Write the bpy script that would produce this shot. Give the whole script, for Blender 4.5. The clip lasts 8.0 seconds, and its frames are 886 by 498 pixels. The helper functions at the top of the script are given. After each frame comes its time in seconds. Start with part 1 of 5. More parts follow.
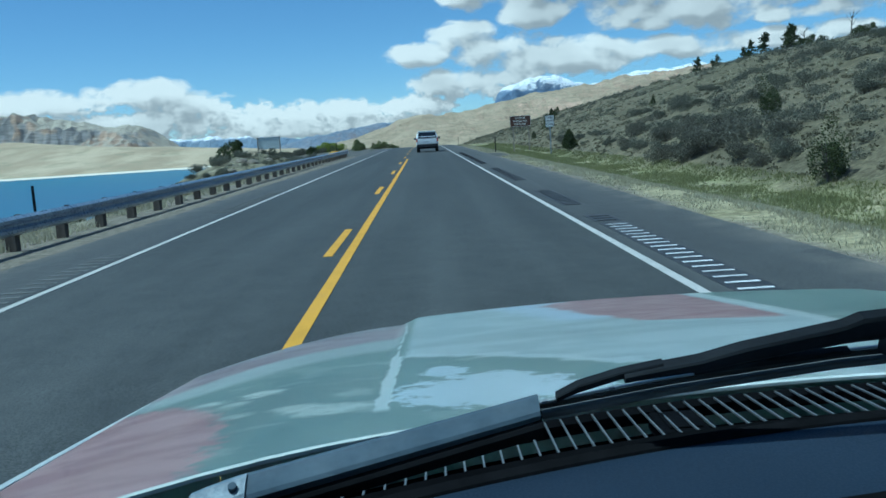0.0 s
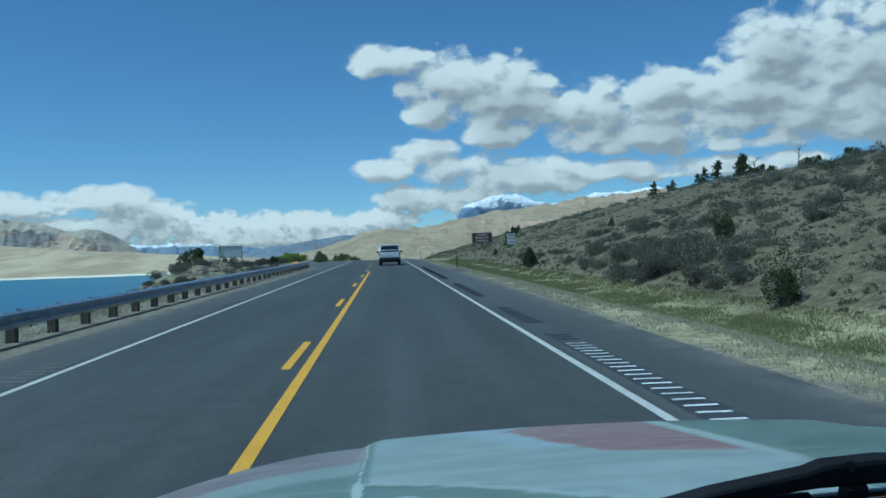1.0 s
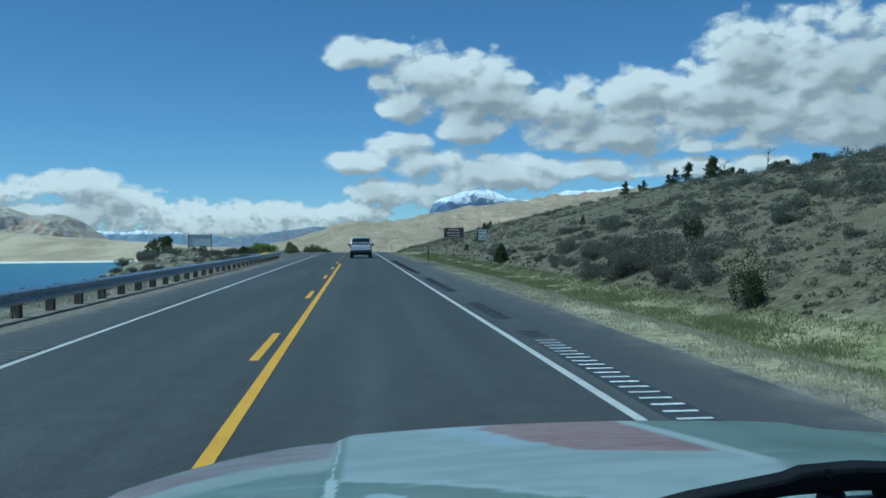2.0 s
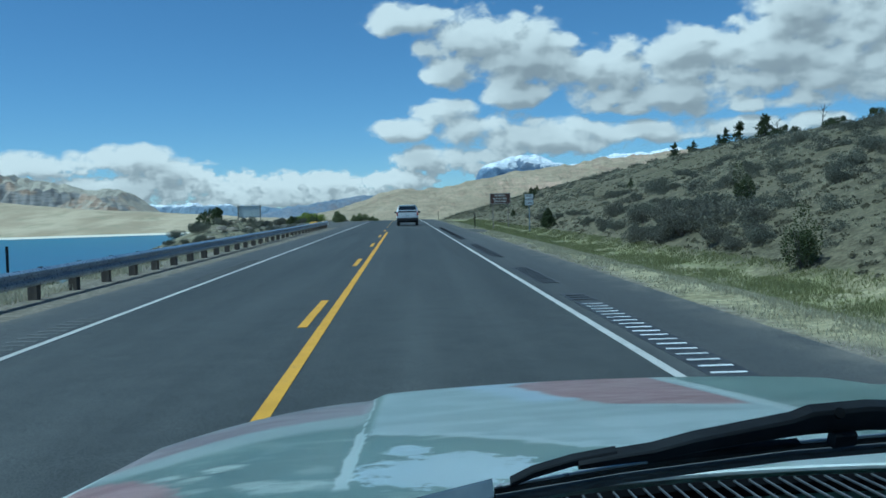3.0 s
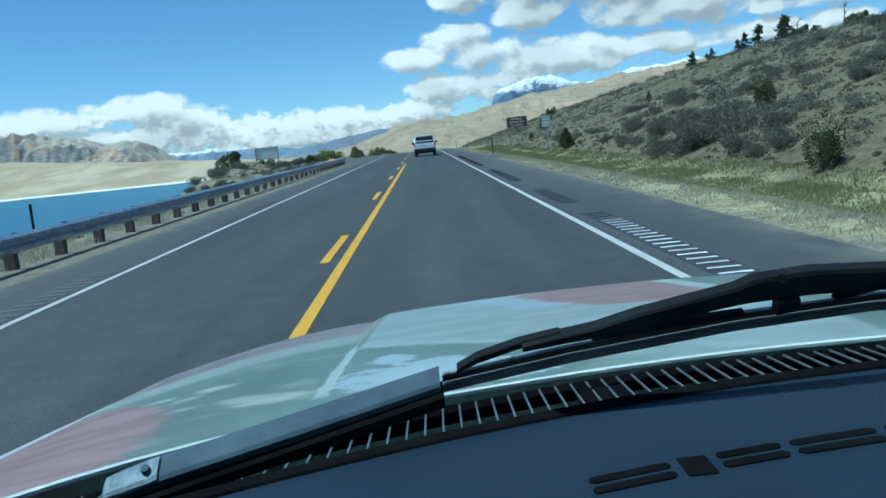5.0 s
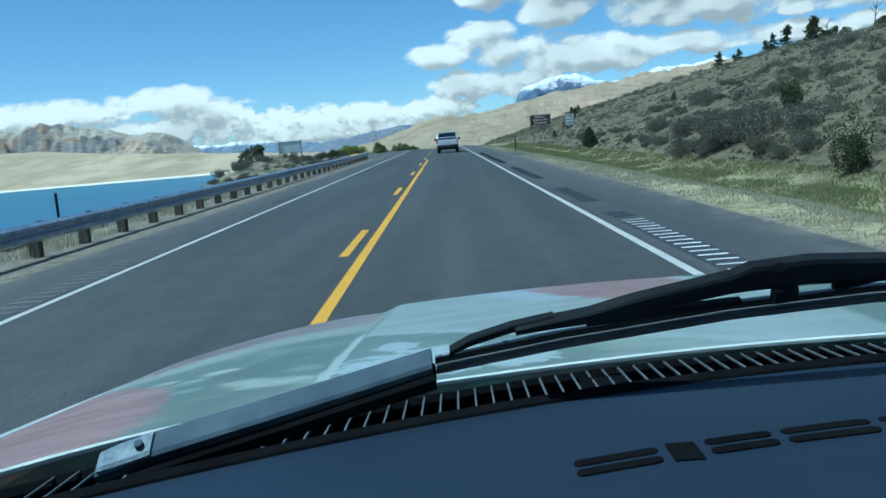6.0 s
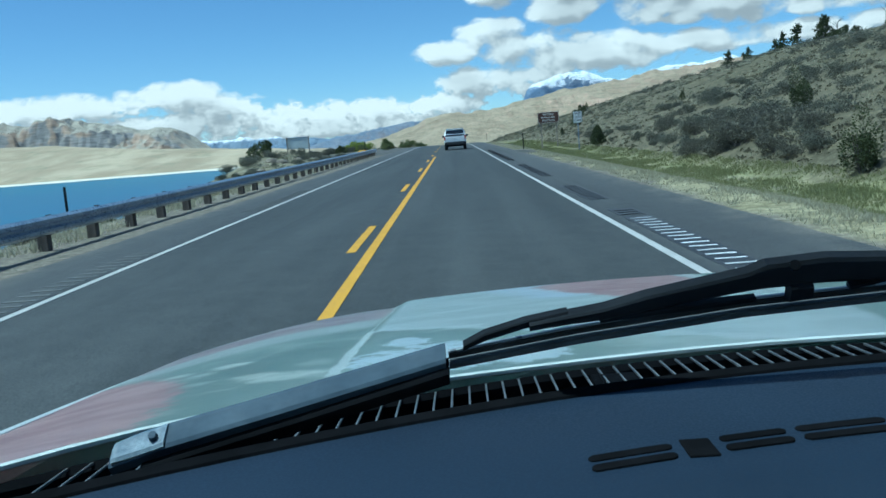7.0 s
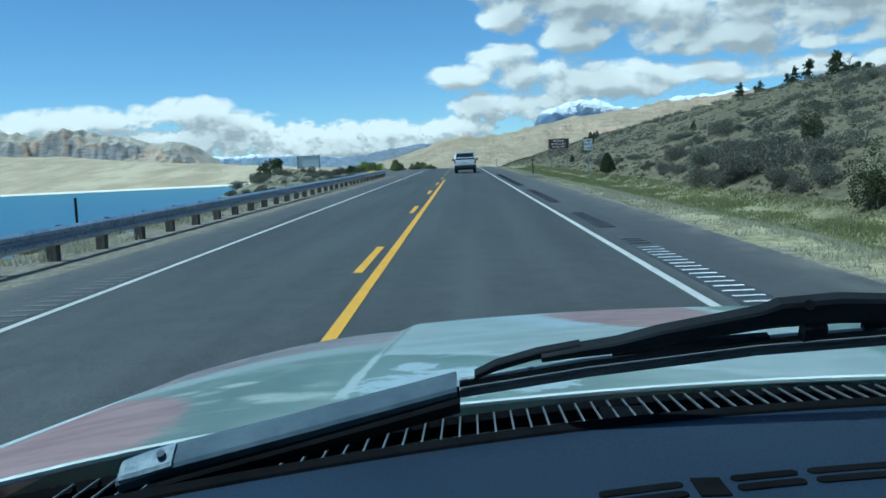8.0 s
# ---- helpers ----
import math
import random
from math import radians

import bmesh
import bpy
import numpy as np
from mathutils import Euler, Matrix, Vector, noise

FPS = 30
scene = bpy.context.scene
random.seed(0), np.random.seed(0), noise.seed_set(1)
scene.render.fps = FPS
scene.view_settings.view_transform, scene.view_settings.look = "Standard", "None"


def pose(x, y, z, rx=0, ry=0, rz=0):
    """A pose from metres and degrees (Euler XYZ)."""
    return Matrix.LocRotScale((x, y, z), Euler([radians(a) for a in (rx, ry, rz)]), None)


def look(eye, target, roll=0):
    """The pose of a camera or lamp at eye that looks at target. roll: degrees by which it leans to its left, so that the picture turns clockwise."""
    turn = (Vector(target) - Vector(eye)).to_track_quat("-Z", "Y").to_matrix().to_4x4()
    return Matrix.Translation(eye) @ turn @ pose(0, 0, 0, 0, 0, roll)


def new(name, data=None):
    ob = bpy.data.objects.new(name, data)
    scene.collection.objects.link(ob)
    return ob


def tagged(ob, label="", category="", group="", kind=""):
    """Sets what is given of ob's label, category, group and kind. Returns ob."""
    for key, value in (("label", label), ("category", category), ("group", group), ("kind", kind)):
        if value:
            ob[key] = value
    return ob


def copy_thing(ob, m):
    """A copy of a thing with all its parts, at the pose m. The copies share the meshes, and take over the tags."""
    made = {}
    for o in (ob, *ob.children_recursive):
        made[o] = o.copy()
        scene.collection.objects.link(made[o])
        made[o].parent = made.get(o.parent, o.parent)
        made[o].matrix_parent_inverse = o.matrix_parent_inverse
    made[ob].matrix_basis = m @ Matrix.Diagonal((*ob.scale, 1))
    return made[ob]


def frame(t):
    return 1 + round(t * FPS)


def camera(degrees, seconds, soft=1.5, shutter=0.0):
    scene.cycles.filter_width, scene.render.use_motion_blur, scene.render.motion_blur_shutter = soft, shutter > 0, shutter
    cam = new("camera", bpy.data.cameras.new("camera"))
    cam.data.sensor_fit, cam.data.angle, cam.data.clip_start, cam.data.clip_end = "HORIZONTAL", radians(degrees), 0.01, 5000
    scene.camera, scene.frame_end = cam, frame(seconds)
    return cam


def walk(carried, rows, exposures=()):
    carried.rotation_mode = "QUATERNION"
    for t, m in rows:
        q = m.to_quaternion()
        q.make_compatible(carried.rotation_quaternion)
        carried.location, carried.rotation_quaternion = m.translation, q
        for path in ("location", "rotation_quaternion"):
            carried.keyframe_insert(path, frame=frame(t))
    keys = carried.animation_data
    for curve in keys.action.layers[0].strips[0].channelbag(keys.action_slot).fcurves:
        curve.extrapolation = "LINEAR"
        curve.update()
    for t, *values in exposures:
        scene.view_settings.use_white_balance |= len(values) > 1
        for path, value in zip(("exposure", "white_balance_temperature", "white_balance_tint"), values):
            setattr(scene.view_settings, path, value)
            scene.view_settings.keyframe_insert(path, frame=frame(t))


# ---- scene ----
# the phone's own exposure: darker while it looks up at the sky, and a cool white balance
EXPOSURES = [(t, s, k, -13) for t, s, k in ((0.0, -0.06, 4740), (0.5, -0.08, 4720), (1.0, -0.30, 4700), (1.2, -0.31, 4690), (2.3, -0.28, 4680), (2.5, -0.26, 4680), (3.0, -0.25, 4690), (3.5, -0.18, 4720), (4.0, -0.06, 4740), (4.5, 0.08, 4760), (6.0, 0.12, 4790), (6.5, 0.13, 4800), (8.0, 0.06, 4800))]
cam = camera(55.6, 8.0, soft=1.6)
walk(cam, [
    (0.0, pose(0.984, 0.017, 1.442, 83.09, 3.65, -0.91)),
    (0.5, pose(0.974, -0.011, 1.454, 85.22, 0.98, -0.38)),
    (1.0, pose(0.974, 0.001, 1.463, 90.72, 1.95, -3.50)),
    (1.2, pose(0.991, 0.001, 1.453, 91.60, 0.44, -4.33)),
    (2.3, pose(0.955, 0.008, 1.471, 89.36, 0.66, -5.63)),
    (2.5, pose(0.964, -0.003, 1.471, 88.72, 1.37, -4.89)),
    (3.0, pose(0.997, 0.004, 1.449, 88.08, 1.70, -2.27)),
    (3.5, pose(1.000, 0.000, 1.442, 87.46, 2.52, -0.67)),
    (4.0, pose(1.017, -0.032, 1.451, 85.52, 5.57, -1.41)),
    (4.5, pose(1.073, 0.009, 1.421, 83.58, 6.07, -2.73)),
    (4.7, pose(1.060, 0.001, 1.418, 83.39, 6.14, -1.97)),
    (6.0, pose(1.082, 0.002, 1.402, 83.27, 4.79, 0.55)),
    (6.5, pose(1.071, 0.003, 1.400, 82.93, 4.40, 0.91)),
    (7.0, pose(1.076, 0.001, 1.401, 83.10, 4.40, 1.06)),
    (7.5, pose(1.076, -0.002, 1.402, 83.46, 4.08, 1.23)),
    (8.0, pose(1.070, -0.001, 1.406, 84.68, 2.61, 1.72)),
], EXPOSURES)

# ---- world, sun ----
SUN_AZ, SUN_EL = radians(-108), radians(66)      # clockwise from the road's heading (+y), height
world = bpy.data.worlds.new("daylight")
scene.world = world
world.use_nodes = True
wn = world.node_tree
sky = wn.nodes.new("ShaderNodeTexSky")
sky.sky_type, sky.sun_disc = "NISHITA", False
sky.sun_elevation, sky.sun_rotation = SUN_EL, SUN_AZ
sky.altitude, sky.air_density, sky.dust_density, sky.ozone_density = 1600, 1.0, 0.05, 4.0
wn.links.new(sky.outputs[0], wn.nodes["Background"].inputs[0])
wn.nodes["Background"].inputs[1].default_value = 0.102
sun = new("sun", bpy.data.lights.new("sun", "SUN"))
sun.data.energy, sun.data.angle, sun.data.color = 4.55, radians(2.5), (1.0, 0.95, 0.87)
sun.matrix_world = look((0, 0, 0), (-math.sin(SUN_AZ) * math.cos(SUN_EL), -math.cos(SUN_AZ) * math.cos(SUN_EL), -math.sin(SUN_EL)))
scene.view_settings.exposure = 0.0
RNG = np.random.default_rng(7)


# ---- materials ----
class Nodes:
    """A short way to write node trees."""

    def __init__(self, tree):
        self.t = tree

    def add(self, kind):
        return self.t.nodes.new(kind)

    def put(self, socket, value):
        if isinstance(value, bpy.types.NodeSocket):
            self.t.links.new(value, socket)
        else:
            socket.default_value = value

    def math(self, op, a, b=0.0, c=0.0, clamp=False):
        n = self.add("ShaderNodeMath")
        n.operation, n.use_clamp = op, clamp
        for s, v in zip(n.inputs, (a, b, c)):
            self.put(s, v)
        return n.outputs[0]

    def step(self, v, lo, hi, a=0.0, b=1.0, smooth=True):
        n = self.add("ShaderNodeMapRange")
        n.interpolation_type = "SMOOTHSTEP" if smooth else "LINEAR"
        for s, x in zip(n.inputs, (v, lo, hi, a, b)):
            self.put(s, x)
        return n.outputs[0]

    def mix(self, f, a, b, blend="MIX"):
        n = self.add("ShaderNodeMix")
        n.data_type, n.blend_type = "RGBA", blend
        for i, v in ((0, f), (6, a), (7, b)):
            if i and not isinstance(v, bpy.types.NodeSocket):
                v = (*v, 1.0) if len(v) == 3 else v
            self.put(n.inputs[i], v)
        return n.outputs[2]

    def noise(self, vec, scale, detail=4.0, rough=0.55, distort=0.0):
        n = self.add("ShaderNodeTexNoise")
        self.put(n.inputs["Vector"], vec)
        for k, v in (("Scale", scale), ("Detail", detail), ("Roughness", rough), ("Distortion", distort)):
            n.inputs[k].default_value = v
        return n.outputs["Fac"]

    def scaled(self, vec, sx, sy, sz):
        n = self.add("ShaderNodeVectorMath")
        n.operation = "MULTIPLY"
        self.put(n.inputs[0], vec)
        n.inputs[1].default_value = (sx, sy, sz)
        return n.outputs[0]

    def place(self):
        return self.add("ShaderNodeNewGeometry").outputs["Position"]

    def split(self, vec):
        n = self.add("ShaderNodeSeparateXYZ")
        self.put(n.inputs[0], vec)
        return n.outputs


def material(name):
    m = bpy.data.materials.new(name)
    m.use_nodes = True
    return m, Nodes(m.node_tree), m.node_tree.nodes["Principled BSDF"]


def set_bsdf(n, b, color, rough=0.6, metal=0.0, bump=None, depth=0.1, dist=0.01, spec=0.5, coat=0.0):
    n.put(b.inputs["Base Color"], (*color, 1.0) if isinstance(color, tuple) else color)
    n.put(b.inputs["Roughness"], rough)
    b.inputs["Metallic"].default_value = metal
    b.inputs["Specular IOR Level"].default_value = spec
    b.inputs["Coat Weight"].default_value = coat
    if bump is not None:
        k = n.add("ShaderNodeBump")
        k.inputs["Strength"].default_value, k.inputs["Distance"].default_value = depth, dist
        n.put(k.inputs["Height"], bump)
        n.put(b.inputs["Normal"], k.outputs[0])


def plain(name, dark, light, scale=8.0, rough=0.6, metal=0.0, depth=0.15, dist=0.01, fine=60.0, rand=0.0, spec=0.5, coat=0.0, stretch=(1, 1, 1)):
    """A surface with stains at one scale and grain at a finer one."""
    m, n, b = material(name)
    v = n.scaled(n.add("ShaderNodeTexCoord").outputs["Object"], *stretch)
    big, grain = n.noise(v, scale), n.noise(v, fine, 2.0)
    f = n.math("ADD", n.math("MULTIPLY", big, 0.7), n.math("MULTIPLY", grain, 0.3))
    c = n.mix(n.step(f, 0.32, 0.68), dark, light)
    if rand:
        r = n.add("ShaderNodeObjectInfo").outputs["Random"]
        k = n.math("MULTIPLY_ADD", r, 2 * rand, 1 - rand)
        hsv = n.add("ShaderNodeHueSaturation")
        n.put(hsv.inputs["Value"], k)
        n.put(hsv.inputs["Color"], c)
        c = hsv.outputs[0]
    set_bsdf(n, b, c, n.step(grain, 0.3, 0.7, max(rough - 0.1, 0.02), min(rough + 0.1, 1.0)), metal, grain, depth, dist, spec, coat)
    return m


def leafy(name, dark, light, rough=0.7):
    """Foliage whose leaves vary one by one."""
    m, n, b = material(name)
    r = n.add("ShaderNodeNewGeometry").outputs["Random Per Island"]
    big = n.noise(n.place(), 0.35, 3.0)
    f = n.math("ADD", n.math("MULTIPLY", r, 0.65), n.math("MULTIPLY", big, 0.35))
    c = n.mix(f, dark, light)
    set_bsdf(n, b, c, rough, spec=0.2)
    # thin leaves let some light through
    tl, mx = n.add("ShaderNodeBsdfTranslucent"), n.add("ShaderNodeMixShader")
    n.put(tl.inputs[0], c)
    mx.inputs[0].default_value = 0.38
    n.put(mx.inputs[1], b.outputs[0])
    n.put(mx.inputs[2], tl.outputs[0])
    n.put(m.node_tree.nodes["Material Output"].inputs[0], mx.outputs[0])
    return m


def asphalt_material():
    m, n, b = material("asphalt")
    p = n.place()
    x, y, z = n.split(p)
    x = n.math("MULTIPLY_ADD", y, 0.0075, x)        # across the road, which bears left
    grain, mid = n.noise(p, 26.0, 5.0, 0.8), n.noise(p, 3.0, 4.0)
    streak = n.noise(n.scaled(p, 1.0, 0.02, 1.0), 1.6, 4.0)
    patch = n.noise(n.scaled(p, 1.0, 0.25, 1.0), 0.35, 3.0)
    f = n.math("ADD", n.math("MULTIPLY", grain, 0.42), n.math("ADD", n.math("MULTIPLY", mid, 0.13), n.math("ADD", n.math("MULTIPLY", streak, 0.22), n.math("MULTIPLY", patch, 0.13))))
    c = n.mix(n.step(f, 0.34, 0.58), (0.031, 0.0335, 0.0328), (0.081, 0.0845, 0.082))
    # older, paler shoulders
    shoulder = n.math("MAXIMUM", n.step(x, 3.28, 3.46), n.step(x, -3.5, -3.32, 1.0, 0.0))
    c = n.mix(n.math("MULTIPLY", shoulder, 0.45), c, n.mix(n.step(f, 0.36, 0.64), (0.075, 0.075, 0.074), (0.13, 0.128, 0.122)))
    # dust creeping in from the verge
    edge = n.math("MAXIMUM", n.step(x, 4.4, 5.1), n.step(x, -4.8, -4.2, 1.0, 0.0))
    dust = n.math("MULTIPLY", edge, n.step(n.noise(p, 1.3, 5.0), 0.35, 0.7))
    c = n.mix(n.math("MULTIPLY", dust, 0.7), c, (0.17, 0.155, 0.13))
    # thin tar seams
    seam = n.step(n.math("ABSOLUTE", n.math("SUBTRACT", n.noise(n.scaled(p, 0.5, 0.12, 1.0), 0.8, 5.0), 0.5)), 0.0, 0.006, 1.0, 0.0)
    c = n.mix(n.math("MULTIPLY", seam, 0.22), c, (0.03, 0.03, 0.032))
    # single stones of the aggregate
    c = n.mix(n.step(n.noise(p, 70.0, 3.0, 0.7), 0.38, 0.62, 0.0, 1.0), n.mix(1.0, c, (0.62, 0.62, 0.62), "MULTIPLY"), n.mix(1.0, c, (1.35, 1.35, 1.33), "MULTIPLY"))
    set_bsdf(n, b, c, n.step(grain, 0.3, 0.7, 0.62, 0.9), bump=grain, depth=0.7, dist=0.008, spec=0.35)
    return m


def paint_material(name, color, worn):
    """Road paint, worn through to the asphalt in specks."""
    m, n, b = material(name)
    p = n.place()
    grain, mid = n.noise(p, 40.0, 4.0, 0.7), n.noise(p, 2.5, 4.0)
    f = n.math("ADD", n.math("MULTIPLY", grain, 0.6), n.math("MULTIPLY", mid, 0.4))
    c = n.mix(n.step(mid, 0.3, 0.7), color, tuple(k * 0.8 for k in color))
    c = n.mix(n.step(f, 0.36, 0.46, worn, 0.0), c, (0.07, 0.07, 0.07))
    set_bsdf(n, b, c, 0.75, bump=grain, depth=0.3, dist=0.004, spec=0.3)
    return m


def ground_material():
    m, n, b = material("verge_and_range_land")
    p = n.place()
    x, y, z = n.split(p)
    x = n.math("MULTIPLY_ADD", y, 0.0075, x)        # across the road, which bears left
    wob = n.noise(p, 0.25, 5.0)
    xr = n.math("ADD", x, n.math("MULTIPLY_ADD", wob, 2.4, -1.2))
    fine, mid, big = n.noise(p, 9.0, 5.0, 0.7), n.noise(p, 0.9, 5.0, 0.65), n.noise(p, 0.05, 5.0, 0.6)
    gravel = n.mix(n.step(n.noise(p, 25.0, 3.0), 0.35, 0.65), (0.125, 0.112, 0.092), (0.235, 0.21, 0.17))
    straw = n.mix(n.step(n.math("ADD", n.math("MULTIPLY", mid, 0.5), n.math("MULTIPLY", fine, 0.5)), 0.36, 0.62), (0.19, 0.17, 0.095), (0.40, 0.36, 0.225))
    green = n.mix(n.step(n.math("ADD", n.math("MULTIPLY", mid, 0.4), n.math("MULTIPLY", fine, 0.6)), 0.36, 0.62), (0.13, 0.138, 0.06), (0.285, 0.275, 0.14))
    slope = n.mix(n.step(n.math("ADD", n.math("MULTIPLY", mid, 0.5), n.math("MULTIPLY", fine, 0.5)), 0.36, 0.62), (0.079, 0.070, 0.044), (0.178, 0.156, 0.102))
    slope = n.mix(n.step(big, 0.42, 0.62, 0.0, 0.6), slope, n.mix(n.step(fine, 0.3, 0.7), (0.071, 0.067, 0.040), (0.148, 0.132, 0.082)))
    right = n.mix(n.step(xr, 5.25, 5.8), gravel, straw)
    right = n.mix(n.math("MULTIPLY", n.step(xr, 6.7, 7.7), n.step(n.noise(p, 0.45, 4.0), 0.40, 0.58, 0.1, 0.9)), right, green)
    right = n.mix(n.step(xr, 8.9, 10.2), right, slope)
    # dark chippings spread off the shoulder by the marker post
    spill = n.math("MULTIPLY", n.step(xr, 5.9, 6.7, 1.0, 0.0), n.math("MULTIPLY", n.step(y, 48.0, 50.0), n.step(y, 55.0, 59.0, 1.0, 0.0)))
    right = n.mix(spill, right, n.mix(n.step(fine, 0.35, 0.65), (0.065, 0.065, 0.063), (0.12, 0.115, 0.105)))
    bank = n.mix(n.step(mid, 0.36, 0.64), (0.12, 0.11, 0.068), (0.26, 0.235, 0.165))
    left = n.mix(n.step(xr, -7.6, -6.2), bank, gravel)
    c = n.mix(n.step(x, -1.0, 1.0), left, right)
    # the pull-out past the rail's end is surfaced with dark chippings
    pull = n.math("MULTIPLY", n.step(x, -13.2, -12.2), n.math("MULTIPLY", n.step(x, -3.0, -2.0, 1.0, 0.0), n.step(y, 73.0, 77.0)))
    pull = n.math("MULTIPLY", pull, n.step(y, 165.0, 205.0, 1.0, 0.0))
    c = n.mix(pull, c, n.mix(n.step(fine, 0.35, 0.65), (0.075, 0.075, 0.073), (0.14, 0.135, 0.125)))
    # tufts, stones and their gaps
    c = n.mix(n.step(n.noise(p, 5.0, 6.0, 0.75), 0.40, 0.60, 0.0, 1.0), n.mix(1.0, c, (0.70, 0.70, 0.66), "MULTIPLY"), n.mix(1.0, c, (1.22, 1.20, 1.16), "MULTIPLY"))
    # far plain over the water: dry tan, pale beach at the shore
    plainc = n.mix(n.step(n.noise(n.scaled(p, 1.0, 0.3, 1.0), 0.008, 7.0, 0.7), 0.36, 0.64), (0.34, 0.272, 0.178), (0.49, 0.402, 0.272))
    plainc = n.mix(n.step(n.noise(n.scaled(p, 1.0, 0.4, 1.0), 0.02, 6.0, 0.7), 0.52, 0.64, 0.0, 0.45), plainc, (0.2, 0.21, 0.13))
    c = n.mix(n.step(y, 700.0, 1100.0), c, plainc)
    beach = n.math("MULTIPLY", n.step(z, -9.5, -7.5, 1.0, 0.0), n.step(y, 1300.0, 1500.0))
    c = n.mix(beach, c, (0.72, 0.66, 0.54))
    bump = n.math("ADD", n.math("MULTIPLY", fine, 0.3), n.math("MULTIPLY", mid, 0.7))
    set_bsdf(n, b, c, 0.92, bump=bump, depth=0.6, dist=0.06, spec=0.2)
    return m


def mountain_material(name, low, high, rock, snow_from=None, scale=0.006, cliff=0.62, relief=12.0, warm=None):
    """Dry slopes, bare rock where it is steep, snow above a height."""
    m, n, b = material(name)
    p = n.place()
    x, y, z = n.split(p)
    big, fine = n.noise(p, scale, 7.0, 0.62), n.noise(p, scale * 6, 6.0, 0.7)
    strata = n.noise(n.scaled(p, 0.15, 0.15, 1.0), scale * 9, 4.0)
    c = n.mix(n.step(big, 0.36, 0.64), low, high)
    c = n.mix(n.step(fine, 0.4, 0.7, 0.0, 0.55), c, tuple(k * 0.55 for k in low))
    up = n.split(n.add("ShaderNodeNewGeometry").outputs["Normal"])[2]
    steep = n.step(n.math("ADD", up, n.math("MULTIPLY_ADD", fine, 0.3, -0.15)), cliff - 0.12, cliff + 0.12, 1.0, 0.0)
    stone = n.mix(n.step(strata, 0.4, 0.6), rock, tuple(k * 0.72 for k in rock))
    if warm:
        stone = n.mix(n.step(n.noise(p, scale * 0.45, 3.0), 0.5, 0.58), stone, n.mix(n.step(strata, 0.4, 0.6), warm, tuple(k * 0.7 for k in warm)))
    c = n.mix(steep, c, stone)
    if snow_from:
        h = n.math("ADD", z, n.math("MULTIPLY_ADD", n.noise(p, scale * 4, 6.0, 0.7), 2 * snow_from[1], -snow_from[1]))
        ledge = n.noise(n.scaled(p, 0.35, 0.35, 1.6), scale * 7, 6.0, 0.72)
        s = n.math("MULTIPLY", n.step(h, snow_from[0] - 6, snow_from[0] + 6), n.math("MULTIPLY", n.step(steep, 0.35, 0.9, 1.0, 0.12), n.step(ledge, 0.36, 0.48, 0.25, 1.0)))
        c = n.mix(s, c, (0.86, 0.88, 0.92))
    set_bsdf(n, b, c, 0.95, bump=fine, depth=0.8, dist=relief, spec=0.1)
    return m


def water_material():
    m, n, b = material("lake_water")
    p = n.place()
    w = n.noise(n.scaled(p, 1.0, 0.5, 1.0), 0.5, 4.0)
    depth = n.noise(n.scaled(p, 0.5, 2.0, 1.0), 0.006, 4.0)
    c = n.mix(n.step(depth, 0.35, 0.65), (0.014, 0.085, 0.165), (0.022, 0.125, 0.20))
    ripple = n.noise(n.scaled(p, 0.35, 1.6, 1.0), 0.035, 5.0, 0.6)
    c = n.mix(n.step(ripple, 0.45, 0.68, 0.0, 0.55), c, (0.04, 0.125, 0.21))
    # shallower, greener water towards the far shore
    c = n.mix(n.step(n.split(p)[1], 250.0, 1500.0, 0.0, 0.6), c, (0.035, 0.16, 0.20))
    set_bsdf(n, b, c, 0.32, bump=w, depth=0.5, dist=0.4, spec=0.35)
    return m


# blobs of cloud: bearing, height above the horizon, half width, half height (radians)
CLOUDS = [(0.005, 0.234, 0.05, 0.023), (0.071, 0.211, 0.06, 0.035), (0.06, 0.175, 0.04, 0.022), (0.147, 0.19, 0.074, 0.043),
          (0.133, 0.147, 0.047, 0.019), (0.233, 0.165, 0.081, 0.044), (0.317, 0.177, 0.067, 0.035), (0.329, 0.135, 0.081, 0.023),
          (0.404, 0.167, 0.074, 0.052), (0.449, 0.218, 0.06, 0.044), (0.531, 0.191, 0.114, 0.074), (0.568, 0.141, 0.087, 0.04),
          (0.474, 0.149, 0.081, 0.038), (0.403, 0.119, 0.04, 0.009), (0.265, 0.122, 0.027, 0.009),
          (-0.008, 0.109, 0.042, 0.015), (0.046, 0.125, 0.042, 0.019), (0.089, 0.104, 0.06, 0.027), (0.165, 0.095, 0.081, 0.023),
          (0.258, 0.096, 0.074, 0.017), (0.031, 0.073, 0.06, 0.02), (-0.01, 0.051, 0.054, 0.015), (0.091, 0.072, 0.047, 0.017),
          (0.396, 0.095, 0.074, 0.013), (0.465, 0.099, 0.04, 0.009), (-0.397, 0.072, 0.074, 0.016), (-0.315, 0.077, 0.054, 0.02),
          (-0.266, 0.063, 0.05, 0.019), (-0.222, 0.047, 0.04, 0.015), (-0.166, 0.047, 0.06, 0.017), (-0.089, 0.048, 0.054, 0.017),
          (-0.043, 0.045, 0.04, 0.015), (-0.287, 0.046, 0.22, 0.017), (-0.473, 0.068, 0.094, 0.017), (-0.135, 0.034, 0.19, 0.012)]


